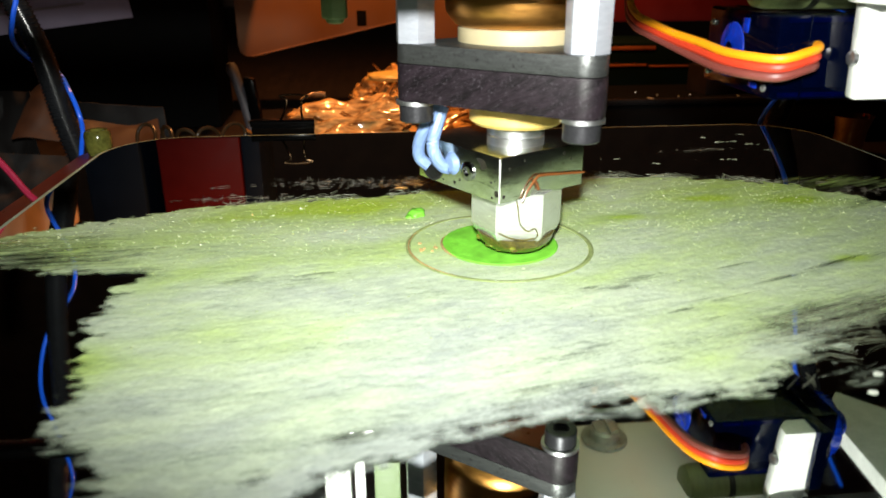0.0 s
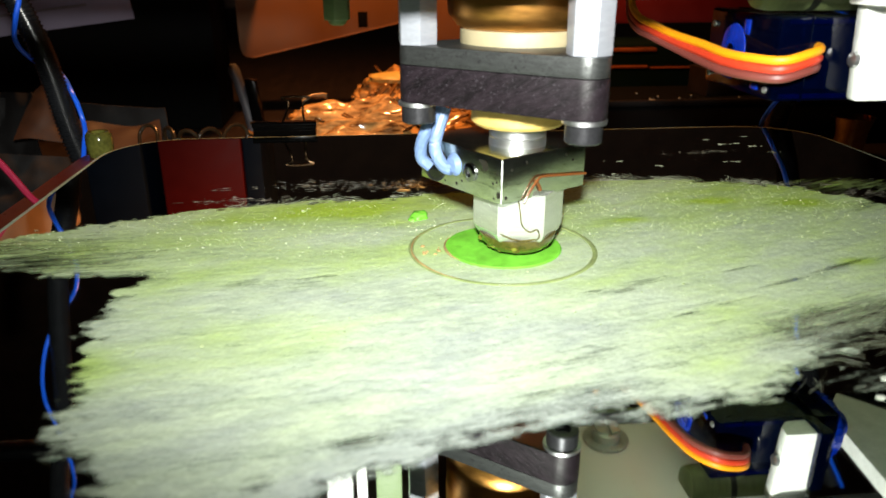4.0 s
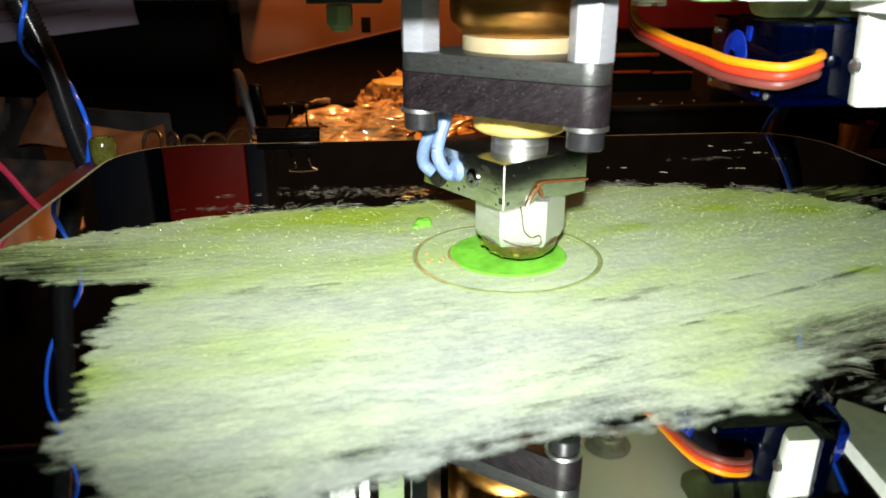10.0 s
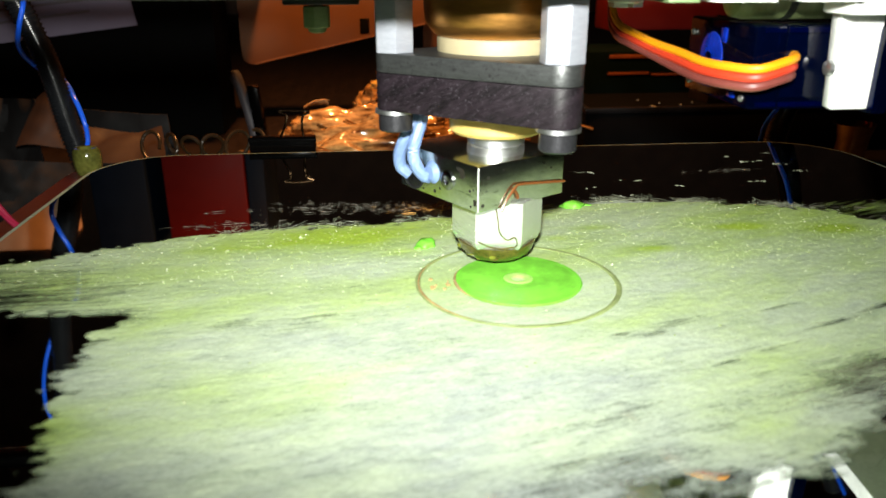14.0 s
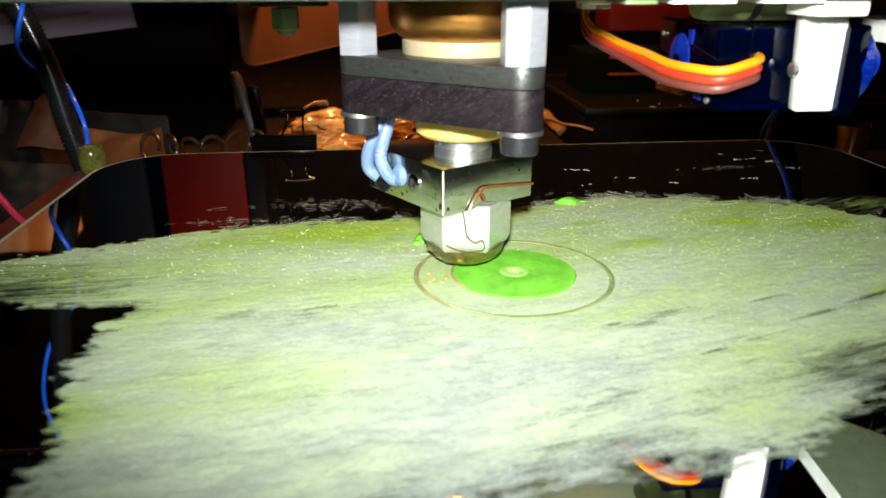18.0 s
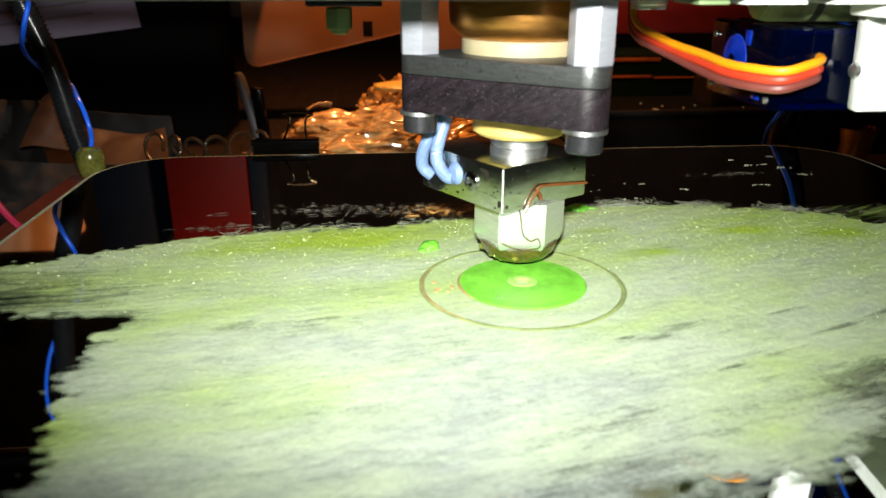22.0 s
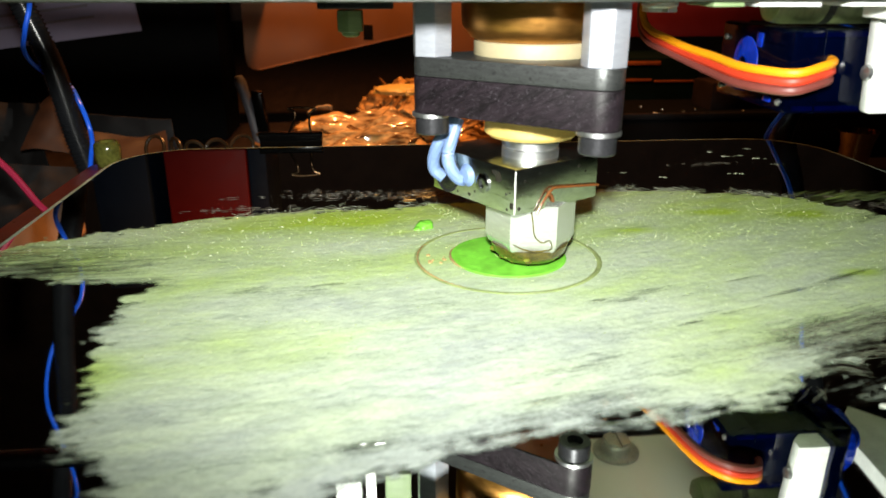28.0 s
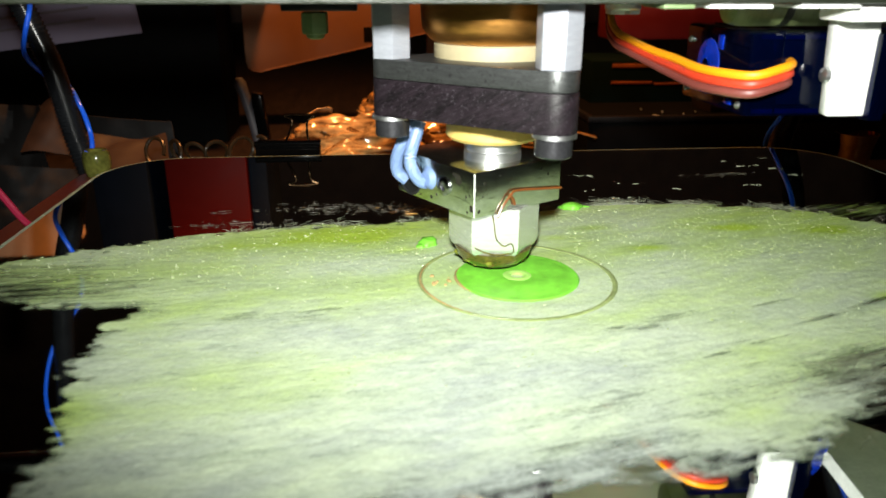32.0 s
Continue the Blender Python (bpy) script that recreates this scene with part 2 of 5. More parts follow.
M_HANDLE = mat("dark_sprung_wire", (0.028, 0.017, 0.009), 0.25, 1.0, 0.2, 300, 0.02)
M_GALV = mat("zinc_steel", (0.62, 0.65, 0.62), 0.3, 0.5, 0.25, 400, 0.1)
# One bag paper in two colours: grey-brown for shade, orange for lamplight.
M_BAGSHADE = mat("shaded_bag_paper", (0.006, 0.005, 0.0048), 0.8, 0, 0.25, 40, 0.3)
M_BAGLIT = mat("lamplit_bag_paper", (0.027, 0.012, 0.0065), 0.7, 0, 0.2, 40, 0.3)
M_SERVOIN = mat("bright_blue_plastic", (0.0016, 0.016, 0.22), 0.15, 0, 0.5, 300, 0.1, coat=0.4)
M_MOTORCAN = mat("motor_can", (0.06, 0.06, 0.07), 0.35, 0.8, 0.3, 300, 0.05)
M_BOARD = mat("green_circuit_board", (0.02, 0.09, 0.06), 0.4, 0, 0.4, 500, 0.1)
M_NAVY = mat("navy_plastic", (0.0012, 0.003, 0.016), 0.25, 0, 0.4, 300, 0.1)
M_GEAR = mat("pale_nylon_gear", (0.18, 0.25, 0.40), 0.4, 0, 0.15, 300, 0.05)
M_ORANGE = mat("orange_wire", (0.62, 0.23, 0.004), 0.35, 0, 0.1, 500, 0.05)
M_RED = mat("red_wire", (0.40, 0.032, 0.012), 0.35, 0, 0.1, 500, 0.05)
M_BROWN = mat("brown_wire", (0.13, 0.032, 0.025), 0.35, 0, 0.1, 500, 0.05)
M_GREENPLA = mat("pale_green_print", (0.12, 0.17, 0.075), 0.45, 0, 0.15, 300, 0.4, (1, 1, 8))
# This green is darkened in colour to hold down the flash on the beam.
M_DARKENEDGREEN = mat("darkened_green_print", (0.006, 0.009, 0.0035), 0.5, 0, 0.2, 300, 0.4, (1, 1, 8))
M_OLIVE = mat("olive_print", (0.15, 0.19, 0.075), 0.35, 0, 0.25, 300, 0.4, (8, 1, 1))
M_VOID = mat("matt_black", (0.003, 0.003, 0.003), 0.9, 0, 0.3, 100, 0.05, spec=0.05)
M_LABEL = mat("glossy_black_label", (0.004, 0.004, 0.005), 0.06, 0, 0.3, 300, 0.02, spec=0.3)
M_BLACK = mat("black_plastic", (0.011, 0.011, 0.012), 0.3, 0, 0.4, 300, 0.1, spec=0.3)
M_CONDUIT = mat("black_corrugated_plastic", (0.012, 0.013, 0.015), 0.22, 0, 0.3, 300, 0.05, spec=0.6)
M_ROD = mat("polished_dark_rod", (0.22, 0.22, 0.23), 0.16, 1.0, 0.2, 300, 0.03)
M_BLUE = mat("blue_wire", (0.01, 0.12, 0.9), 0.3, 0, 0.1, 500, 0.05)
M_PINK = mat("red_pink_wire", (0.26, 0.012, 0.04), 0.35, 0, 0.1, 500, 0.05)
M_DISC = mat("green_filament", (0.16, 0.50, 0.04), 0.5, 0, 0.35, 160, 0.4)
M_HUB = mat("pale_green_filament", (0.30, 0.55, 0.12), 0.4, 0, 0.2, 200, 0.2)
M_SKIRT = mat("pale_skirt", (0.25, 0.31, 0.12), 0.3, 0, 0.4, 250, 0.25, coat=0.3)
M_WARMGLINT = mat("warm_reflection_plastic", (0.42, 0.30, 0.13), 0.15, 0, 0.3, 500, 0.2, coat=1.0)
M_AMBER = mat("amber_gel", (0.10, 0.105, 0.022), 0.12, 0, 0.6, 260, 0.3, coat=0.8)
M_REDBOARD = mat("red_board", (0.085, 0.012, 0.006), 0.3, 0, 0.35, 60, 0.05)
M_CARD = mat("orange_card", (0.17, 0.068, 0.026), 0.7, 0, 0.12, 40, 0.1)
M_CARDEDGE = mat("worn_card_edge", (0.26, 0.12, 0.055), 0.7, 0, 0.4, 120, 0.2)
M_PAPER = mat("paper", (0.28, 0.25, 0.35), 0.8, 0, 0.06, 100, 0.05)
M_PAPERWHITE = mat("glue_white", (0.6, 0.64, 0.55), 0.6, 0, 0.15, 600, 0.3)
M_THREAD = mat("pale_glue_thread", (0.22, 0.235, 0.16), 0.35, 0, 0.3, 600, 0.1)
M_INK = mat("ink", (0.2, 0.17, 0.2), 0.8, 0, 0.1, 100, 0.0)
# Both film colours carry warm lamplight: gold for lit folds, brown for dark ones.
M_BAG = island_material("lamplit_film_strips", ((0.0, (0.05, 0.022, 0.006)), (0.45, (0.22, 0.11, 0.035)), (0.8, (0.46, 0.27, 0.10)), (1.0, (0.75, 0.50, 0.24))), 0.14, 0.7, 0.8)
M_BAGDARK = mat("lamplit_gold_film", (0.44, 0.25, 0.085), 0.15, 0, 0.85, 70, 0.2, (0.5, 2, 2.2), coat=1.0, second=(0.07, 0.028, 0.008), stops=(0.38, 0.62))
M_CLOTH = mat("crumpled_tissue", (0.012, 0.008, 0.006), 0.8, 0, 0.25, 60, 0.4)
M_DESK = mat("dark_desk", (0.016, 0.010, 0.008), 0.4, 0, 0.5, 20, 0.1, (6, 1, 1))
M_WALL = mat("dim_wall", (0.30, 0.17, 0.12), 0.8, 0, 0.3, 8, 0.1)
M_REDBOX = mat("red_box", (0.078, 0.003, 0.002), 0.5, 0, 0.15, 30, 0.05, spec=0.08)
M_REDBOOK = mat("dark_red_cover", (0.15, 0.005, 0.004), 0.5, 0, 0.15, 30, 0.05)
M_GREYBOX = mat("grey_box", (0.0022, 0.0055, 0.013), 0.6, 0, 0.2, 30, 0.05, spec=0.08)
M_STRIP = mat("orange_strip", (0.30, 0.085, 0.025), 0.5, 0, 0.4, 90, 0.1)
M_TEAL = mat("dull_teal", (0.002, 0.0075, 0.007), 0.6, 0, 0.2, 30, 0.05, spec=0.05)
M_CARTON = mat("pale_carton", (0.60, 0.38, 0.25), 0.8, 0, 0.15, 30, 0.1)
M_GREYPLASTIC = mat("worn_grey_plastic", (0.05, 0.048, 0.055), 0.5, 0, 0.4, 200, 0.2)
M_COIL = mat("brown_wire_coil", (0.022, 0.013, 0.006), 0.3, 0.0, 0.3, 200, 0.1, spec=0.3)
M_GLASSEDGE = mat("green_glass_edge", (0.42, 0.52, 0.38), 0.25, 0, 0.3, 100, 0.02)


def mirror_material():
    """Dark mirror glass: a faint smear in the gloss."""
    m = bpy.data.materials.new("mirror_glass")
    m.use_nodes = True
    nt = m.node_tree
    b = nt.nodes["Principled BSDF"]
    b.inputs["Metallic"].default_value = 1.0
    b.inputs["Base Color"].default_value = (0.72, 0.75, 0.72, 1)
    tc = nt.nodes.new("ShaderNodeTexCoord")
    n = nt.nodes.new("ShaderNodeTexNoise")
    n.inputs["Scale"].default_value = 40
    r = nt.nodes.new("ShaderNodeMapRange")
    r.inputs["To Min"].default_value, r.inputs["To Max"].default_value = 0.0, 0.05
    nt.links.new(tc.outputs["Object"], n.inputs["Vector"])
    nt.links.new(n.outputs["Fac"], r.inputs["Value"])
    nt.links.new(r.outputs[0], b.inputs["Roughness"])
    return m


M_MIRROR = mirror_material()


def glue_material():
    """Dried glue stick: streaks along the strokes, white to yellow-green, thin places clear."""
    m = bpy.data.materials.new("dried_glue")
    m.use_nodes = True
    nt = m.node_tree
    b = nt.nodes["Principled BSDF"]
    tc = nt.nodes.new("ShaderNodeTexCoord")

    split = nt.nodes.new("ShaderNodeSeparateXYZ")
    join = nt.nodes.new("ShaderNodeCombineXYZ")
    nt.links.new(tc.outputs["Object"], split.inputs[0])

    def calc(op, a, b, c=0.0):
        n = nt.nodes.new("ShaderNodeMath")
        n.operation = op
        for k, v in enumerate((a, b, c)):
            if isinstance(v, (int, float)):
                n.inputs[k].default_value = v
            else:
                nt.links.new(v, n.inputs[k])
        return n.outputs[0]

    # the strokes rise towards +x in a slight arc
    rise = calc("MULTIPLY", split.outputs[0], calc("MULTIPLY_ADD", split.outputs[0], 1.2, 0.24))
    nt.links.new(split.outputs[0], join.inputs[0])
    nt.links.new(calc("SUBTRACT", split.outputs[1], rise), join.inputs[1])

    def noise_at(scale, stretch, detail=6.0, rough=0.6):
        mp = nt.nodes.new("ShaderNodeMapping")
        mp.inputs["Scale"].default_value = stretch
        n = nt.nodes.new("ShaderNodeTexNoise")
        n.inputs["Scale"].default_value, n.inputs["Detail"].default_value, n.inputs["Roughness"].default_value = scale, detail, rough
        nt.links.new(join.outputs[0], mp.inputs["Vector"])
        nt.links.new(mp.outputs["Vector"], n.inputs["Vector"])
        return n.outputs["Fac"]

    def ramp(fac, *stops):
        r = nt.nodes.new("ShaderNodeValToRGB")
        while len(r.color_ramp.elements) < len(stops):
            r.color_ramp.elements.new(0.5)
        for e, (p, c) in zip(r.color_ramp.elements, stops):
            e.position, e.color = p, (*c, 1)
        nt.links.new(fac, r.inputs["Fac"])
        return r.outputs["Color"]

    tone = noise_at(60, (0.7, 1.4, 1), 8, 0.68)
    streak = noise_at(95, (0.42, 1.8, 1), 9, 0.62)
    hair = noise_at(420, (0.22, 2.2, 1), 5, 0.6)
    mottle = noise_at(300, (0.8, 1.25, 1), 7, 0.68)
    grain = noise_at(1700, (0.85, 1.1, 1), 4, 0.7)
    fine = noise_at(3600, (0.9, 1.1, 1), 2, 0.6)
    tint = nt.nodes.new("ShaderNodeAttribute")
    tint.attribute_name = "tint"

    tfac = calc("ADD", calc("MULTIPLY_ADD", tone, 0.62, calc("ADD", tint.outputs["Fac"], -0.50)), calc("MULTIPLY", mottle, 0.34))
    col = ramp(tfac, (0.10, (0.40, 0.445, 0.41)), (0.36, (0.49, 0.57, 0.415)), (0.66, (0.43, 0.56, 0.225)), (0.92, (0.36, 0.51, 0.06)))
    pale = ramp(calc("ADD", calc("MULTIPLY", streak, 0.3), calc("ADD", calc("MULTIPLY", mottle, 0.3), calc("ADD", calc("MULTIPLY", hair, 0.08), calc("MULTIPLY", grain, 0.32)))), (0.38, (0.52, 0.56, 0.52)), (0.58, (1, 1, 1)))
    mix = nt.nodes.new("ShaderNodeMix")
    mix.data_type, mix.blend_type = "RGBA", "MULTIPLY"
    mix.inputs["Factor"].default_value = 0.85
    nt.links.new(col, mix.inputs["A"])
    nt.links.new(pale, mix.inputs["B"])
    nt.links.new(mix.outputs["Result"], b.inputs["Base Color"])
    b.inputs["Roughness"].default_value = 0.5
    b.inputs["Specular IOR Level"].default_value = 0.16
    att = nt.nodes.new("ShaderNodeAttribute")
    att.attribute_name = "thickness"
    fac = calc("MULTIPLY_ADD", streak, 1.1, -0.55)
    fac = calc("MULTIPLY_ADD", mottle, 0.45, calc("ADD", fac, -0.225))
    fac = calc("MULTIPLY_ADD", hair, 0.95, calc("ADD", fac, -0.475))
    fac = calc("MULTIPLY_ADD", grain, 0.35, calc("ADD", fac, -0.175))
    fac = calc("MULTIPLY_ADD", att.outputs["Fac"], 0.72, fac)
    al = nt.nodes.new("ShaderNodeMapRange")
    al.inputs["From Min"].default_value, al.inputs["From Max"].default_value = -0.02, 0.50
    al.inputs["To Max"].default_value = 0.95
    nt.links.new(fac, al.inputs["Value"])
    nt.links.new(al.outputs[0], b.inputs["Alpha"])
    bp = nt.nodes.new("ShaderNodeBump")
    bp.inputs["Strength"].default_value, bp.inputs["Distance"].default_value = 0.30, 0.0005
    nt.links.new(calc("ADD", calc("MULTIPLY", streak, 0.3), calc("ADD", calc("MULTIPLY", mottle, 0.8), calc("ADD", calc("MULTIPLY", grain, 0.5), calc("MULTIPLY", fine, 0.22)))), bp.inputs["Height"])
    nt.links.new(bp.outputs["Normal"], b.inputs["Normal"])
    return m


M_GLUE = glue_material()


M_GRAIN = island_material("glossy_glue", ((0.0, (0.24, 0.31, 0.10)), (0.6, (0.36, 0.42, 0.20)), (1.0, (0.62, 0.66, 0.48))), 0.12, 0.9, 1.0)
M_CRUSTLIT = island_material("lamplit_flakes", ((0.0, (0.09, 0.03, 0.006)), (0.5, (0.40, 0.17, 0.04)), (1.0, (0.75, 0.42, 0.14))), 0.15, 0.8, 0.6)
M_CRUST = island_material("pale_glue_crust", ((0.0, (0.04, 0.035, 0.025)), (0.6, (0.09, 0.085, 0.065)), (1.0, (0.20, 0.17, 0.13))), 0.3, 0.5)


# ================= mesh helpers (all in mm) =================
def link(name, bm, material, parent=None, label="", smooth=True, angle=35):
    me = bpy.data.meshes.new(name)
    bmesh.ops.recalc_face_normals(bm, faces=bm.faces)
    bm.transform(Matrix.Scale(MM, 4))
    for f in bm.faces:
        f.smooth = smooth
    for e in bm.edges:
        if len(e.link_faces) == 2 and e.calc_face_angle(0) > radians(angle):
            e.smooth = False
    bm.to_mesh(me)
    bm.free()
    me.materials.append(material)
    ob = new(name, me)
    if parent is not None:
        ob.parent = parent
    if label:
        ob["label"] = label
    return ob


def part(name, bm, material, parent, label="", smooth=True, angle=35):
    return link(name, bm, material, parent, label, smooth, angle)


def group(name, parent=None, m=None):
    ob = new(name)
    ob.empty_display_size = 0.01
    if parent is not None:
        ob.parent = parent
    if m is not None:
        ob.matrix_local = m
    return ob


def box(c, s, bevel=0.0, turn=0.0, tilt=(0, 0)):
    bm = bmesh.new()
    bmesh.ops.create_cube(bm, size=1)
    bm.transform(Matrix.Diagonal((*s, 1)))
    if bevel:
        bmesh.ops.bevel(bm, geom=bm.edges[:], offset=bevel, segments=2, affect="EDGES", profile=0.6)
    bm.transform(Matrix.Translation(c) @ Euler((radians(tilt[0]), radians(tilt[1]), radians(turn))).to_matrix().to_4x4())
    return bm


def prism(poly, z0, z1, bevel=0.0):
    bm = bmesh.new()
    vs = [bm.verts.new((x, y, z0)) for x, y in poly]
    f = bm.faces.new(vs)
    r = bmesh.ops.extrude_face_region(bm, geom=[f])
    bmesh.ops.translate(bm, verts=[v for v in r["geom"] if isinstance(v, bmesh.types.BMVert)], vec=(0, 0, z1 - z0))
    if bevel:
        bmesh.ops.bevel(bm, geom=[e for e in bm.edges if e.calc_face_angle(0) > 0.6], offset=bevel, segments=2, affect="EDGES", profile=0.6)
    return bm


def ngon(n, r, cx=0.0, cy=0.0, turn=0.0):
    return [(cx + r * math.cos(turn + 2 * math.pi * i / n), cy + r * math.sin(turn + 2 * math.pi * i / n)) for i in range(n)]


def lathe(profile, c=(0, 0, 0), seg=48, m=None):
    """profile: (radius, height) from bottom to top."""
    bm = bmesh.new()
    rings = []
    for r, z in profile:
        if r < 1e-6:
            rings.append([bm.verts.new((0, 0, z))])
        elif rings and (r, z) == tuple(profile[0]):
            rings.append(rings[0])
        else:
            rings.append([bm.verts.new((x, y, z)) for x, y in ngon(seg, r)])
    for a, b in zip(rings, rings[1:]):
        for i in range(seg):
            j = (i + 1) % seg
            q = [a[i % len(a)], a[j % len(a)], b[j % len(b)], b[i % len(b)]]
            q = list(dict.fromkeys(q))
            if len(q) > 2:
                bm.faces.new(q)
    closed = profile[0] == profile[-1]
    for ring, flip in ((rings[0], True), (rings[-1], False)):
        if len(ring) > 2 and not closed:
            bm.faces.new(ring[::-1] if flip else ring)
    if m is not None:
        bm.transform(m)
    bm.transform(Matrix.Translation(c))
    return bm


def smooth_line(pts, n=8):
    """A Catmull-Rom line through the points."""
    p = [Vector(q) for q in pts]
    p = [p[0] * 2 - p[1]] + p + [p[-1] * 2 - p[-2]]
    out = []
    for i in range(1, len(p) - 2):
        for k in range(n):
            t = k / n
            out.append(0.5 * ((2 * p[i]) + (p[i + 1] - p[i - 1]) * t + (2 * p[i - 1] - 5 * p[i] + 4 * p[i + 1] - p[i + 2]) * t * t
                              + (3 * p[i] - p[i - 1] - 3 * p[i + 1] + p[i + 2]) * t ** 3))
    out.append(p[-2])
    return out


def tube(pts, r, seg=10, radii=None):
    bm = bmesh.new()
    rings = []
    up = Vector((0.13, 0.31, 0.94)).normalized()
    for i, p in enumerate(pts):
        d = (pts[min(i + 1, len(pts) - 1)] - pts[max(i - 1, 0)]).normalized()
        s = d.cross(up)
        if s.length < 0.05:
            s = d.cross(Vector((1, 0, 0)))
        s.normalize()
        u = s.cross(d).normalized()
        rr = radii[i] if radii else r
        rings.append([bm.verts.new(p + (s * math.cos(a) + u * math.sin(a)) * rr) for a in (2 * math.pi * k / seg for k in range(seg))])
    for a, b in zip(rings, rings[1:]):
        for i in range(seg):
            j = (i + 1) % seg
            bm.faces.new((a[i], a[j], b[j], b[i]))
    bm.faces.new(rings[0][::-1])
    bm.faces.new(rings[-1])
    return bm


def merge(*bms):
    out = bmesh.new()
    for b in bms:
        me = bpy.data.meshes.new("tmp")
        b.to_mesh(me)
        b.free()
        out.from_mesh(me)
        bpy.data.meshes.remove(me)
    return out


# ================= room =================
desk = tagged(link("desk_top", box((0, 500, -72), (3000, 2400, 40), 2), M_DESK), "dark brown wooden desk top under the printer", "desk", kind="structure")
wall = tagged(link("wall_back", box((0, 1700, 900), (3200, 60, 2400)), M_WALL), "dim dark room wall", "wall", kind="structure")
tagged(link("wall_front", box((0, -1500, 900), (3200, 60, 2400)), M_WALL), "dim dark room wall", "wall", kind="structure")
tagged(link("wall_left", box((-1600, 100, 900), (60, 3100, 2400)), M_WALL), "dim dark room wall", "wall", kind="structure")
tagged(link("wall_right", box((1600, 100, 900), (60, 3100, 2400)), M_WALL), "dim dark room wall", "wall", kind="structure")
tagged(link("ceiling", box((0, 100, 2130), (3200, 3300, 60)), M_WALL), "dim dark ceiling", "ceiling", kind="structure")
tagged(link("floor", box((0, 100, -330), (3200, 3300, 60)), M_WALL), "dark floor", "floor", kind="structure")

# ================= print bed =================
GX, GY, GW, GD = 7.5, -4.0, 198.0, 202.0


def rounded(cx, cy, w, d, r, n=10):
    pts = []
    for sx, sy, a0 in ((1, 1, 0), (-1, 1, 90), (-1, -1, 180), (1, -1, 270)):
        for k in range(n + 1):
            a = radians(a0 + 90 * k / n)
            pts.append((cx + sx * (w / 2 - r) + r * math.cos(a), cy + sy * (d / 2 - r) + r * math.sin(a)))
    return pts


print_bed = tagged(group("print_bed"), "mirror glass print bed with rounded corners on a red board", "print bed")
part("mirror", prism(rounded(GX, GY, GW - 2.2, GD - 2.2, 19), -0.5, 0.0), M_MIRROR, print_bed, "dark reflective glass surface")
part("glass_edge", prism(rounded(GX, GY, GW, GD, 20), -3.2, -0.06, 0.3), M_GLASSEDGE, print_bed, "greenish glass edge")
part("heater_board", prism(rounded(GX - 3, GY + 1, GW + 14, GD + 6, 8), -6.0, -4.0), M_REDBOARD, print_bed, "dark red board under the glass")
part("carriage_plate", box((GX, GY, -14), (150, 150, 6), 1), M_BLACK, print_bed)
knob = part("corner_knob", lathe([(3.1, -4), (3.5, -2), (3.6, 0.4), (3.4, 2.0), (2.8, 2.8), (2.0, 2.7), (1.5, 1.7), (0, 1.6)], (-96.5, 95.5, 0), 24), M_AMBER, print_bed, "amber-green translucent gel knob at the corner")

part("bed_wire", tube(smooth_line([(-130, 42, 40), (-115, 46, 22), (-103.5, 50, 8), (-97, 50, -2), (-95, 52, -5)], 8), 0.75, 8), M_PINK, print_bed, "thin red-pink wire at the bed's side")
# glue film, spread in strokes
GLUE = [(-100, 14), (-78, 22), (-53, 31.6), (-30, 34), (0, 37), (14, 40), (29, 45), (45, 42), (62, 38), (72, 33), (84, 20), (106, 10), (106, -16),
        (70, -30), (46, -36), (33, -39), (20, -44), (8, -45.4), (-2, -47.4), (-16, -49.8), (-29, -55), (-33, -64), (-45, -65), (-50, -57), (-54.5, -51), (-58, -44), (-58.5, -36), (-61.5, -20),
        (-60, -5), (-74, -2), (-90, 2), (-100, 4)]


THIN = [(33, -33.5, 9, 2.6, 0.40), (38, -28.5, 12, 3.4, 0.58), (54, -24, 16, 4.0, 0.52), (46, -33, 12, 4.0, 0.78), (72, -25, 20, 6.0, 0.70), (60, -30, 14, 4.0, 0.62),
        (80, 22, 25, 9, 0.40), (-84, 10, 20, 10, 0.60), (-70, 5, 13, 5, 0.28), (-86, 1, 26, 5, 0.42), (-60, -3, 8, 5, 0.45), (1, -38, 13, 7, 0.30),
        (-14, -53, 20, 4, 0.30), (-1, -47, 18, 3.5, 0.34), (-43, -7.5, 9, 1.8, 0.40), (-32, -9, 14, 2.4, 0.22), (14, -16, 9, 2.5, 0.22)]
# slits scraped through the film, and fainter ones strewn between them
SLITS = [(10.5, -16, 1.7, 0.45, 0.62), (15, -16.4, 2.2, 0.5, 0.5), (36, -10, 3.5, 0.5, 0.6), (-30, -6, 3, 0.6, 0.8), (21.5, -24.8, 2.2, 0.5, 0.6), (24, -28, 2.8, 0.6, 0.5),
         (40, -16, 6, 0.7, 0.6), (52, -11, 7, 0.7, 0.6), (70, -10, 7, 0.9, 0.6), (80, -14, 9, 1.0, 0.5), (-25, -50, 3, 1.5, 0.6), (-34, -56, 2, 1.5, 0.6)]
slit_rng = random.Random(12)
for strip_x, strip_y, count, depth in ((-22, -32, 7, 0.2), (4, -34, 3, 0.16), (34, -19, 5, 0.4), (52, -1, 4, 0.4)):
    for k in range(count):
        SLITS.append((strip_x + slit_rng.uniform(-15, 15), strip_y + slit_rng.uniform(-9, 9), slit_rng.uniform(2.5, 7), slit_rng.uniform(0.4, 0.8), depth * slit_rng.uniform(0.6, 1.2)))


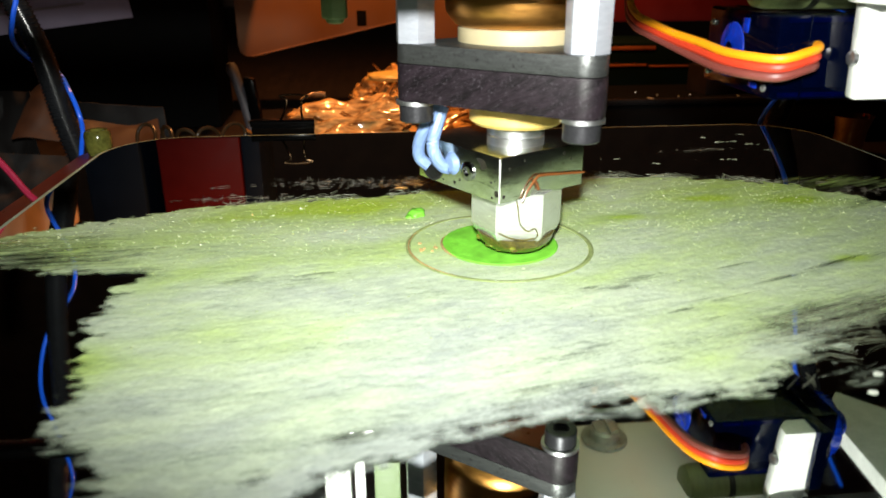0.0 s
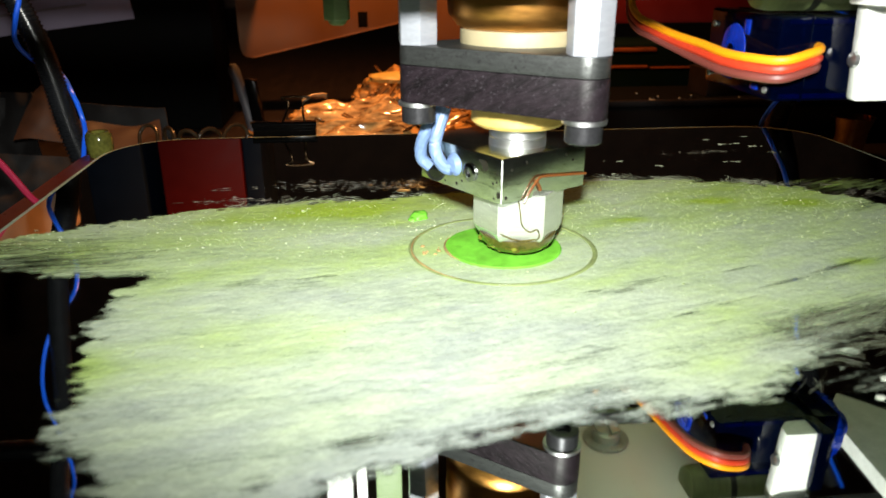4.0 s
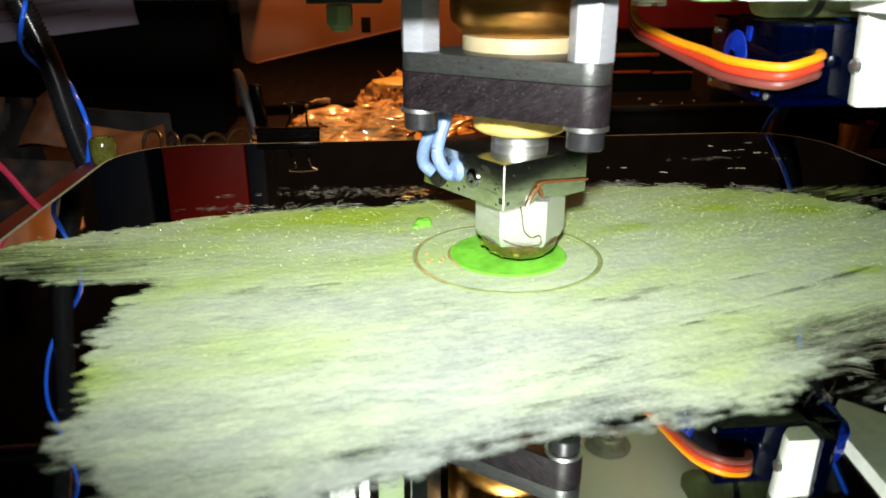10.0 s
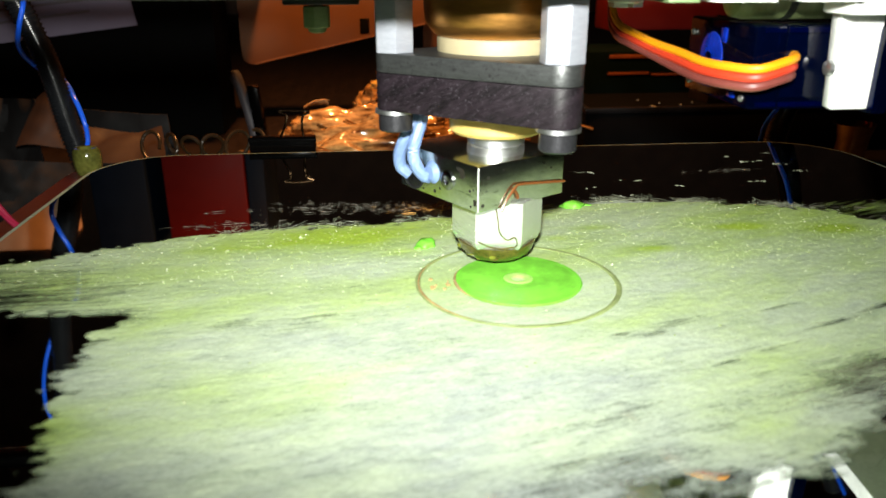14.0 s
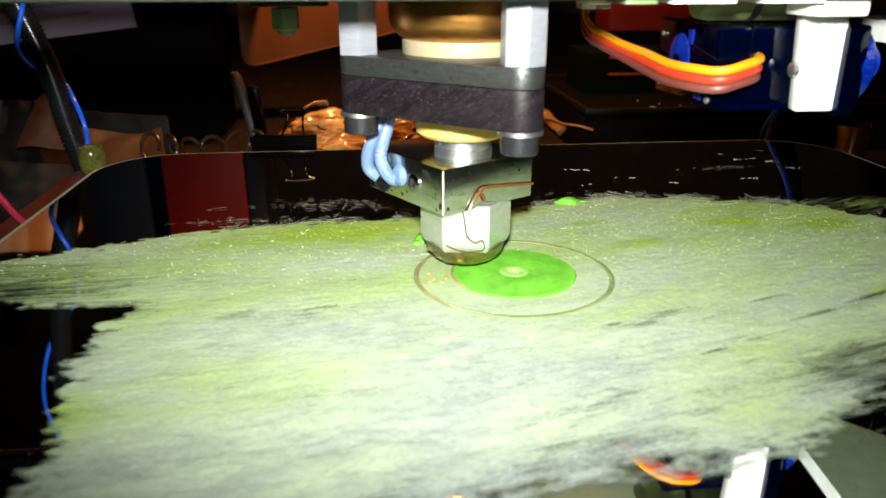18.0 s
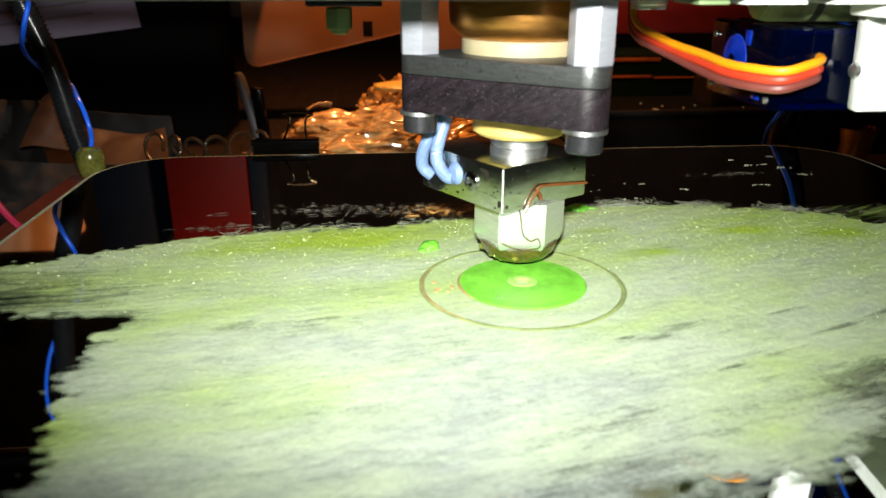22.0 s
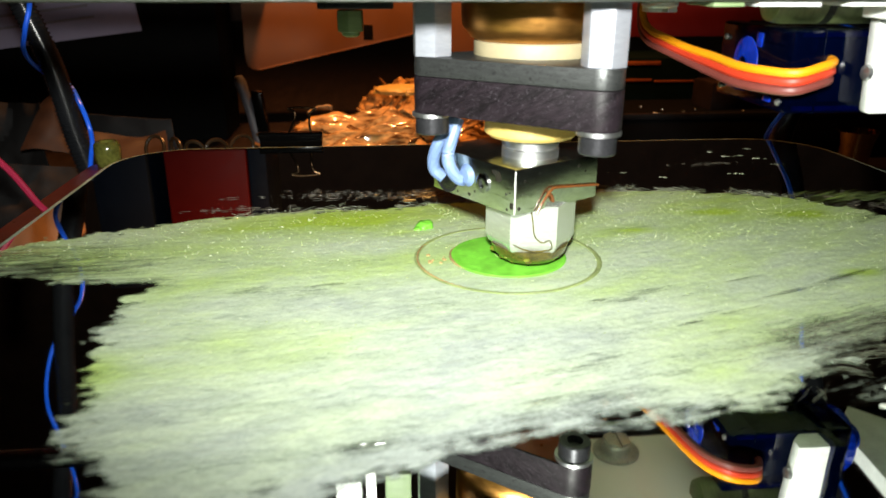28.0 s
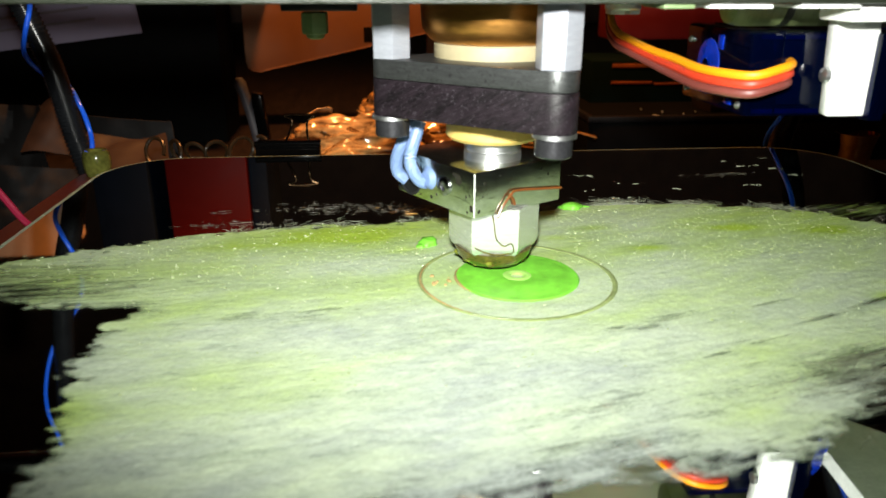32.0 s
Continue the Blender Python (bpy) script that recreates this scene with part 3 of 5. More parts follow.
YELLOW = [(46, 25, 6, 2.0, 0.35), (66, 22, 6, 2.2, 0.35), (19, 27, 5, 1.6, 0.25), (-32, 27, 16, 4, 0.28), (-50, 22, 10, 3, 0.2), (57, -9, 4, 1.6, 0.4), (10, 22, 4, 1.6, 0.2), (-18, 18, 7, 3, 0.2), (-40, -24, 9, 4, 0.14), (19, -39.5, 7, 3.5, 0.14), (27, 15, 4, 1.5, 0.25), (-58, -32, 4, 8, 0.2)]


SMEAR = [(80, 34, 16, 5, 0.42), (36, -45, 6, 3, 0.3)]
CRUST = [(-24, 44.5, 9, 2.0, 170), (-36, 46.5, 7, 1.2, 70), (-51, 36.5, 5, 1.0, 50), (64, 66.3, 4.5, 0.7, 70), (3, 46, 8, 1.6, 70),
         (38, 39.5, 9, 1.0, 170), (62, 34.5, 12, 1.3, 260), (20, 43.5, 5, 0.9, 90), (80, 27, 9, 2.0, 160)]


def pebbles(name, spots, material, parent, label, seed, flat=0.75, lumpy=0.35, sway=0.35):
    """Many small irregular lumps in one mesh; spots: x, y, z, radius, stretch along x."""
    t = (1 + 5 ** 0.5) / 2
    ico = np.array([(-1, t, 0), (1, t, 0), (-1, -t, 0), (1, -t, 0), (0, -1, t), (0, 1, t), (0, -1, -t), (0, 1, -t), (t, 0, -1), (t, 0, 1), (-t, 0, -1), (-t, 0, 1)]) / math.hypot(1, t)
    tri = np.array([(0, 11, 5), (0, 5, 1), (0, 1, 7), (0, 7, 10), (0, 10, 11), (1, 5, 9), (5, 11, 4), (11, 10, 2), (10, 7, 6), (7, 1, 8),
                    (3, 9, 4), (3, 4, 2), (3, 2, 6), (3, 6, 8), (3, 8, 9), (4, 9, 5), (2, 4, 11), (6, 2, 10), (8, 6, 7), (9, 8, 1)])
    rng = np.random.default_rng(seed)
    p = np.array(spots)
    n = len(p)
    v = ico[None] * (1 + lumpy * rng.uniform(-1, 1, (n, 12, 1)))
    a = rng.normal(0.13, sway, n)
    v = v * np.stack([p[:, 3] * p[:, 4], p[:, 3], p[:, 3] * flat], 1)[:, None]
    x = v[..., 0] * np.cos(a)[:, None] - v[..., 1] * np.sin(a)[:, None]
    y = v[..., 0] * np.sin(a)[:, None] + v[..., 1] * np.cos(a)[:, None]
    v = (np.stack([x, y, v[..., 2]], -1) + p[:, None, :3]) * MM
    f = tri[None] + 12 * np.arange(n)[:, None, None]
    me = bpy.data.meshes.new(name)
    me.from_pydata(v.reshape(-1, 3), [], f.reshape(-1, 3))
    me.polygons.foreach_set("use_smooth", np.ones(len(me.polygons), dtype=bool))
    me.materials.append(material)
    ob = new(name, me)
    ob.parent = parent
    return tagged(ob, label, kind="stuff")


def strand(bm, x, y, a, ln, bend, r, lift):
    """One thin curved thread lying on the glass."""
    rings = []
    for v, k in ((0, 1), (0.25, 1), (0.5, 1), (0.75, 0.8), (1, 0.4)):
        p = Vector((x + ln * v * math.cos(a) - bend * v * v * math.sin(a), y + ln * v * math.sin(a) + bend * v * v * math.cos(a), 0.15 + lift * v))
        rings.append([bm.verts.new(p + Vector((math.cos(b) * r * k * math.sin(a), math.cos(b) * r * k * math.cos(a), math.sin(b) * r * k))) for b in (0.5, 2.6, 4.7)])
    for p, q in zip(rings, rings[1:]):
        for m in range(3):
            bm.faces.new((p[m], p[(m + 1) % 3], q[(m + 1) % 3], q[m]))


def arched(x, y):
    """Across the strokes, which rise towards +x in a slight arc (mm)."""
    return y - 0.24 * x - 0.0012 * x * x


def glue_film():
    poly = np.array(GLUE)
    nxt = np.roll(poly, -1, 0)

    step = 0.32
    xs, ys = np.arange(-91, 106, step), np.arange(-68, 72, step)
    gx, gy = np.meshgrid(xs, ys, indexing="ij")
    dist, inside = np.full(gx.shape, 1e9), np.zeros(gx.shape, dtype=bool)
    for (ax, ay), (bx, by) in zip(poly, nxt):
        dx, dy = bx - ax, by - ay
        t = np.clip(((gx - ax) * dx + (gy - ay) * dy) / (dx * dx + dy * dy), 0, 1)
        dist = np.minimum(dist, np.hypot(gx - ax - t * dx, gy - ay - t * dy))
        inside ^= ((ay > gy) != (by > gy)) & (gx < dx * (gy - ay) / (dy + 1e-9) + ax)
    edge = np.where(inside, dist, -dist)
    thin, smear = np.zeros(gx.shape), np.full(gx.shape, -0.5)
    for cx, cy, rx, ry, k in THIN + SLITS:
        thin += k * np.exp(-((gx - cx) / rx) ** 2 - ((gy - cy - (0.24 + 0.0024 * cx) * (gx - cx)) / ry) ** 2)
    for cx, cy, rx, ry, k in SMEAR:
        smear = np.maximum(smear, k * np.exp(-((gx - cx) / rx) ** 2 - ((gy - cy - 0.05 * (gx - cx)) / ry) ** 2) - 0.3)
    thick = np.zeros(gx.shape)
    for i, x in enumerate(xs):
        for j, y in enumerate(ys):
            if edge[i, j] < -7:
                thick[i, j] = smear[i, j]
                continue
            w = noise.noise(Vector((x * 0.07, arched(x, y) * 0.4, 2.0))) * 2.0 + noise.noise(Vector((x * 0.22, y * 0.4, 7.0))) * 2.0 + noise.noise(Vector((x * 0.6, y * 0.9, 5.0))) * 1.6
            front = min(1.0, max(0.0, (-18 - y) / 30))
            blot = 0.17 * front * (noise.noise(Vector((x * 0.11, arched(x, y) * 0.26, 21.0))) + 0.6 * noise.noise(Vector((x * 0.3, y * 0.6, 25.0))) - 0.15)
            body = (edge[i, j] + w + 3.4 * front * min(1.0, max(0.0, (x + 42) / 14)) * min(1.0, max(0.0, (40 - x) / 14))) / (2.4 + 1.2 * front)
            thick[i, j] = max(min(1.0, body) - thin[i, j] + blot, smear[i, j])
    verts, index, vals, tints = [], {}, [], []
    for i, x in enumerate(xs):
        for j, y in enumerate(ys):
            if thick[i, j] > -0.24:
                h = 0.12 + 0.12 * min(1, max(0, thick[i, j])) + 0.04 * noise.noise(Vector((x * 0.3, arched(x, y) * 0.9, 3)))
                h += 0.04 * noise.noise(Vector((x * 0.8, y * 1.1, 9))) + 0.035 * noise.noise(Vector((x * 1.7, y * 2.0, 4)))
                foam = min(1.0, max(0.0, (-12 - y) / 25))
                h += foam * (0.09 * abs(noise.noise(Vector((x * 0.55, arched(x, y) * 0.8, 41)))) + 0.04 * noise.noise(Vector((x * 1.2, y * 1.3, 43))))
                index[i, j] = len(verts)
                verts.append((x * MM, y * MM, max(0.02, h) * MM))
                vals.append(min(1.0, max(-0.3, thick[i, j])))
                n1 = noise.noise(Vector((x * 0.022, arched(x, y) * 0.065, 11.0))) + 0.4 * noise.noise(Vector((x * 0.09, arched(x, y) * 0.2, 15.0)))
                spot = sum(k * math.exp(-((x - cx) / rx) ** 2 - ((y - cy) / ry) ** 2) for cx, cy, rx, ry, k in YELLOW)
                tints.append(min(1.0, max(0.0, spot + 0.53 + 0.26 * n1 + (0.0045 * y if y < 42 else -0.3) - 0.20 * foam * max(0.0, min(1.0, (x + 36) / 20, (20 - x) / 12)))))
    faces = [(index[i, j], index[i + 1, j], index[i + 1, j + 1], index[i, j + 1]) for i, j in index
             if (i + 1, j) in index and (i + 1, j + 1) in index and (i, j + 1) in index]
    me = bpy.data.meshes.new("glue_film")
    me.from_pydata(verts, [], faces)
    a = me.attributes.new("thickness", "FLOAT", "POINT")
    a.data.foreach_set("value", vals)
    a = me.attributes.new("tint", "FLOAT", "POINT")
    a.data.foreach_set("value", tints)
    for p in me.polygons:
        p.use_smooth = True
    me.materials.append(M_GLUE)
    ob = new("glue_film", me)
    ob.parent = print_bed
    tagged(ob, "white and yellow-green dried glue smeared over the glass", kind="stuff")
    rng = random.Random(4)

    def depth(x, y):
        return thick[int((x - xs[0]) / step), int((y - ys[0]) / step)]

    grains, crust = [], []
    while len(grains) < 10000:
        x, y = rng.uniform(-90, 104), rng.uniform(-30, 44)
        lively = noise.noise(Vector((x * 0.09, y * 0.16, 31.0))) + 0.6 * noise.noise(Vector((x * 0.35, y * 0.5, 35.0)))
        if depth(x, y) < 0.25 or rng.random() > (0.55 + 0.9 * lively) * (1.0 if y > 8 else 0.45 if y > -8 else 0.15):
            continue
        grains.append((x, y, rng.uniform(0.20, 0.34), (0.052 if y > 2 else 0.042) * math.exp(rng.gauss(0, 0.45)), rng.uniform(1, 2.4)))
    # Amber colour on these glue flakes imitates the warm lamp's reflection.
    amber = [(x, 44.5 + 0.06 * x + rng.gauss(0, 2.0), rng.uniform(0.05, 0.25), 0.035 * math.exp(rng.gauss(0, 0.5)), rng.uniform(4, 18)) for x in (rng.gauss(-5, 6) for k in range(480))]
    pebbles("lamplit_crust", amber, M_CRUSTLIT, print_bed, "glossy flakes of dried glue, coloured amber for the lamp's reflection", 5, 0.5, 0.35, 0.12)
    for cx, cy, rx, ry, n in CRUST:
        for k in range(n):
            x = cx + rng.gauss(0, rx)
            crust.append((x, cy + 0.06 * (x - cx) + rng.gauss(0, ry), rng.uniform(0.05, 0.25), 0.032 * math.exp(rng.gauss(0, 0.5)), rng.uniform(4, 22)))
    pebbles("glue_grain", grains, M_GRAIN, print_bed, "tiny glossy beads in the dried glue", 1)
    pebbles("glue_crust", crust, M_CRUST, print_bed, "dry streaky flakes of glue behind the smear", 3, 0.5, 0.35, 0.12)
    fringe, tangle = bmesh.new(), bmesh.new()
    back = sorted(p for p in GLUE if p[1] > 28)
    for k in range(1400):
        i, u = rng.randrange(len(back) - 1), rng.random()
        x = back[i][0] * (1 - u) + back[i + 1][0] * u
        if noise.noise(Vector((x * 0.12, 3.0, 8.0))) < rng.uniform(-0.3, 0.45):
            continue
        y = back[i][1] * (1 - u) + back[i + 1][1] * u + rng.gauss(0.2, 1.1)
        strand(fringe, x, y, rng.gauss(0.1, 0.8) + rng.choice((0, math.pi)), rng.uniform(0.5, 2.2), rng.uniform(-1.4, 1.4), rng.uniform(0.03, 0.075), rng.uniform(0, 0.5))
    for k in range(600):
        x = rng.uniform(22, 92)
        y = -36 + 0.34 * (x - 22) + rng.gauss(0, 4.0)
        strand(tangle, x, y, rng.gauss(0.38, 0.3) + rng.choice((0, math.pi)), rng.uniform(1.5, 7.0), rng.uniform(-2.0, 2.0), rng.uniform(0.02, 0.055), rng.uniform(0, 0.2))
    part("glue_thread", fringe, M_THREAD, print_bed, "fine ragged threads at the glue's back edge", angle=180)["kind"] = "stuff"
    part("glue_tangle", tangle, M_THREAD, print_bed, "tangled white threads over the thin glue", angle=180)["kind"] = "stuff"
    return ob


glue_film()

for x, y, r in ((37.7, -44, 0.5), (34.6, -47.7, 0.45), (39.0, -44.6, 0.3)):
    bm = bmesh.new()
    bmesh.ops.create_icosphere(bm, subdivisions=2, radius=r)
    for v in bm.verts:
        v.co = v.co * (1 + 0.5 * noise.noise(v.co * 1.3 + Vector((x, y, 0)))) * Vector((1.2, 1, 0.35)) + Vector((x, y, 0.12))
    part("glue_crumb", bm, M_PAPERWHITE, print_bed, "white crumb of dried glue")

def glue_flecks():
    """Dry specks of glue on the clear part of the mirror."""
    bm = bmesh.new()
    spots = [(random.uniform(-20, 92), random.uniform(44, 84)) for k in range(15)]
    for cx, cy in spots:
        for k in range(random.choice((2, 3, 4, 7))):
            x, y, a = cx + random.gauss(0, 1.6), cy + random.gauss(0, 0.5), random.uniform(-0.3, 0.3)
            w, d = random.uniform(0.1, 0.6), random.uniform(0.04, 0.10)
            top = [bm.verts.new((x + w * math.cos(b) * math.cos(a) - d * math.sin(b) * math.sin(a), y + w * math.cos(b) * math.sin(a) + d * math.sin(b) * math.cos(a), 0.10)) for b in (0, 1.1, 2.2, 3.2, 4.3, 5.4)]
            low = [bm.verts.new((v.co.x, v.co.y, 0.01)) for v in top]
            bm.faces.new(top)
            for i in range(6):
                bm.faces.new((low[i], low[(i + 1) % 6], top[(i + 1) % 6], top[i]))
    part("glue_fleck", bm, M_THREAD, print_bed, "dry specks of glue on the clear mirror")["kind"] = "stuff"


glue_flecks()

# ================= printed disc =================
DX, DY = 0.0, 3.5
printed_disc = tagged(group("printed_disc"), "flat bright green printed plastic disc with a small hole", "printed part")
disc_profile = [(1.5, 0.1), (10.0, 0.1), (10.1, 0.3), (9.9, 0.5), (9.3, 0.55), (8.9, 0.5), (8.5, 0.55), (2.6, 0.55), (1.5, 0.45), (1.5, 0.1)]
part("disc", lathe(disc_profile, (DX, DY, 0.05), 72), M_DISC, printed_disc)
part("hub", lathe([(1.1, 0.1), (2.3, 0.1), (2.4, 0.5), (2.0, 0.66), (1.4, 0.64), (1.1, 0.5), (1.1, 0.1)], (DX, DY, 0.05), 40), M_HUB, printed_disc, "pale rim round the small hole")
part("skirt", lathe([(15.35, 0.05), (16.15, 0.05), (16.2, 0.16), (16.0, 0.26), (15.5, 0.26), (15.35, 0.16), (15.35, 0.05)], (DX - 0.2, DY - 0.5, 0.12), 96), M_SKIRT, printed_disc, "thin pale green skirt line round the disc")
def arc(r, a0, a1, z, thick, cx, cy):
    pts = [Vector((cx + r * math.cos(radians(a)), cy + r * math.sin(radians(a)), z)) for a in range(a0, a1 + 1, 5)]
    n = len(pts) - 1
    return tube(pts, thick, 7, [max(0.04, thick * math.sin(math.pi * k / n)) for k in range(n + 1)])


# Orange arcs and beads paint the warm reflection left of the disc.
part("orange_reflection", arc(15.7, 140, 235, 0.36, 0.24, DX - 0.2, DY - 0.5), M_WARMGLINT, printed_disc, "orange arc standing in for a warm reflection on the skirt")
part("orange_reflection", arc(10.1, 150, 215, 0.42, 0.3, DX, DY), M_WARMGLINT, printed_disc, "orange arc standing in for a warm reflection at the rim")
for k in range(10):
    x, y, r = random.uniform(-14.4, -10.8), random.uniform(0.2, 5.0), random.uniform(0.15, 0.4)
    part("reflection_bead", lathe([(r, 0), (r * 0.9, r * 0.5), (r * 0.4, r * 0.8), (0, r * 0.85)], (x, y, 0.25), 8), M_WARMGLINT, printed_disc, "orange bead standing in for the warm reflection")
for x, y, sx, sy, sz in ((-13.2, 20.6, 1.9, 1.6, 1.3), (-14.6, 19.4, 1.0, 0.8, 0.7), (19.0, 40.6, 2.3, 1.8, 1.3), (21.6, 41.2, 1.6, 0.5, 0.4), (16.9, 41.0, 0.9, 0.7, 0.6)):
    bm = bmesh.new()
    bmesh.ops.create_icosphere(bm, subdivisions=3, radius=1)
    for v in bm.verts:
        k = 1 + 0.45 * noise.noise(v.co * 1.7 + Vector((x, y, 0)))
        v.co = Vector((x + v.co.x * sx * k, y + v.co.y * sy * k, 0.1 + max(0.0, v.co.z) * sz * k))
    part("blob", bm, M_DISC, printed_disc, "lumpy green drip of plastic", angle=180)

# ================= binder clip =================
binder_clip = tagged(group("binder_clip"), "small black binder clip on the bed's back edge", "binder clip")
part("body", merge(box((-46.5, 104, 0.5), (18, 6, 4.2), 0.5), lathe([(0.9, -9.2), (0.9, 9.2)], (-46.5, 101.8, 2.2), 12, Matrix.Rotation(radians(90), 4, "Y"))), M_ENAMEL, binder_clip, "black enamelled steel body")
part("handle", tube(smooth_line([(-47.2, 102, 2.5), (-45.6, 102.3, 6.0), (-45.0, 102.6, 8.8), (-47.0, 102.8, 9.8), (-43.5, 102.8, 10.2), (-38.8, 102.8, 9.7), (-40.6, 102.6, 8.6), (-41.0, 102.3, 5.5), (-40.6, 102, 2.5)], 6), 0.32, 8), M_HANDLE, binder_clip, "bent dark wire handle")

# ================= print head =================
print_head = tagged(group("hotend_carriage"), "moving hotend carriage with a nozzle, plates, servo and wires", "print head")
AX, AY = -0.5, 2.9
nozzle = part("nozzle", lathe([(5.9, 3.7), (6.9, 4.5), (7.4, 5.7), (7.4, 12.2)], (0, AY, 0), 6, Matrix.Rotation(radians(53), 4, "Z")), M_NOZZLE, print_head, "bright steel hexagonal nozzle nut")
part("nozzle_tip", lathe([(0.0, 0.35), (1.2, 0.4), (2.2, 0.8), (4.9, 1.9), (6.1, 3.1), (6.5, 4.4)], (0, AY, 0), 40), M_CHAR, nozzle, "browned nozzle cone with charred plastic")
for k in range(26):
    a = 2 * math.pi * k / 26 + random.uniform(-0.2, 0.2)
    r = random.uniform(3.4, 6.1)
    w = random.uniform(0.7, 1.9)
    part("char_bead", lathe([(0, -0.25), (0.28, -0.15), (0.36, 0.05), (0.2, 0.3), (0, 0.35)], (r * math.cos(a), AY + r * math.sin(a), 1.3 + 0.62 * (r - 3.4)), 9, Matrix.Diagonal((w * 1.4, w, w, 1))), M_OOZE if k % 3 else M_CHAR, nozzle, "bead of oozed and charred plastic")
na, nb = radians(-97), radians(-97 + 90)
FLAT = Matrix(((math.cos(nb), 0, math.cos(na), 6.41 * math.cos(na)), (math.sin(nb), 0, math.sin(na), AY + 6.41 * math.sin(na)), (0, 1, 0, 8), (0, 0, 0, 1)))
for path in (((-0.6, 4.0, 0.1), (-0.2, 1.8, 0.12), (0.2, -0.6, 0.12), (1.4, -1.8, 0.12), (2.6, -1.4, 0.12), (3.0, -2.6, 0.1), (2.4, -3.2, 0.1)),
             ((-3.2, -2.2, 0.1), (-1.6, -2.9, 0.12), (0.4, -3.3, 0.12), (2.4, -3.0, 0.1))):
    part("burnt_line", tube(smooth_line([FLAT @ Vector(p) for p in path], 5), 0.11, 6), M_CHAR, nozzle, "brown burnt trace")
bc = Vector((-4.7, -7.0))
d1 = Vector((14.8, 9.0)).normalized()
d2 = Vector((-d1.y, d1.x))
blk = [bc, bc + d1 * 18.1, bc + d1 * 18.1 + d2 * 20.8, bc + d2 * 20.8]
heater_block = part("heater_block", prism([tuple(p) for p in blk], 11.9, 19.1, 0.25), M_ALU, print_head, "scratched machined aluminium heater block")
# Bright thin tube imitates the highlight along the block's front corner.
part("edge_highlight", tube([Vector((bc.x - 0.02, bc.y - 0.05, z)) for z in (12.1, 13.5, 15, 16.5, 18.9)], 0.12, 8, [0.10, 0.15, 0.09, 0.14, 0.10]), M_EDGEGLINT, heater_block, "bright strip standing in for the corner's highlight")
FACE = Matrix((( d2.x, 0, -d1.x, bc.x), (d2.y, 0, -d1.y, bc.y), (0, 1, 0, 15.5), (0, 0, 0, 1)))  # u along the long face, v up, w out of it
part("bore", lathe([(0, -0.05), (2.9, -0.05), (3.0, 0.12), (3.25, 0.12), (3.3, 0.0)], (0, 0, 0), 28, FACE @ Matrix.Translation((17.0, -0.3, 0))), M_BLACKSTEEL, heater_block, "dark cartridge bore")
part("set_screw", lathe([(1.5, -0.1), (1.55, 0.35), (1.2, 0.5), (0.75, 0.5), (0.7, 0.1), (0, 0.1)], (0, 0, 0), 20, FACE @ Matrix.Translation((7.4, 0.0, 0))), M_CHROME, heater_block, "bright set screw")
# Pits are flat near-black spots; their hollow is only colour.
for u, v, r in ((3.9, 1.7, 0.75), (0.6, -2.2, 0.45), (4.9, 2.3, 0.4), (2.0, -0.6, 0.2), (1.2, -0.2, 0.16), (1.0, 1.2, 0.18), (11.0, -2.6, 0.25), (9.6, -1.9, 0.2), (1.7, -3.0, 0.22), (14.0, -2.8, 0.2)):
    pit = lathe([(0, 0.03), (r * 0.6, 0.03), (r, 0.02), (r * 1.1, 0.0)], (0, 0, 0), 14)
    for q in pit.verts:
        k = 1 + 0.7 * noise.noise(Vector((q.co.x * 2.4 + u * 3, q.co.y * 2.4, v)))
        q.co.x, q.co.y = q.co.x * k, q.co.y * k
    pit.transform(FACE @ Matrix.Translation((u, v, 0)))
    part("pit", pit, M_PITDARK, heater_block)
RFACE = Matrix(((d1.x, 0, d1.y, bc.x), (d1.y, 0, -d1.x, bc.y), (0, 1, 0, 15.5), (0, 0, 0, 1)))
strand = [RFACE @ Vector(p) for p in ((18.1, -1.5, 0.3), (13, -0.9, 0.3), (8.2, -0.35, 0.4), (7.0, -0.7, 0.5), (5.4, -2.4, 0.4), (4.4, -4.0, 0.3))]
part("ooze_strand", tube(smooth_line(strand, 5), 0.21, 7), M_BURNT, heater_block, "burnt orange strand of old plastic")
for u, v, r in ((0.9, -2.6, 0.3), (2.0, 1.6, 0.2), (13.6, 2.3, 0.3), (15.2, 1.2, 0.22), (1.6, -0.4, 0.15), (5.0, 2.4, 0.16)):
    part("pit", lathe([(0, 0.03), (r, 0.02), (r * 1.1, 0.0)], (0, 0, 0), 9, RFACE @ Matrix.Translation((u, v, 0))), M_PITDARK, heater_block)
strand = [RFACE @ Vector(p) for p in ((6.8, -0.8, 0.3), (7.6, -1.8, 0.3), (8.0, -2.6, 0.2))]
part("ooze_strand", tube(smooth_line(strand, 5), 0.26, 7), M_BURNT, heater_block)
for path in (((17.4, -1.2, 0.3), (18.6, 0.2, 1.4), (18.2, 2.6, 1.8), (17.0, 5.6, 1.4), (16.4, 9, -0.6)),
             ((11.8, -0.4, 0.3), (12.8, -0.2, 0.9), (14.3, 1.2, 1.3), (15.0, 3.6, 1.3), (15.2, 9, -0.8))):
    part("heater_wire", tube(smooth_line([FACE @ Vector(p) for p in path], 7), 1.05, 10), M_WIREWHITE, print_head, "pale blue insulated heater wire")
part("heater_cement", lathe([(0, 0.9), (1.2, 0.7), (1.9, 0.0)], (0, 0, 0), 14, FACE @ Matrix.Translation((11.6, 0.4, 0))), M_WIREWHITE, heater_block, "smear of pale cement")
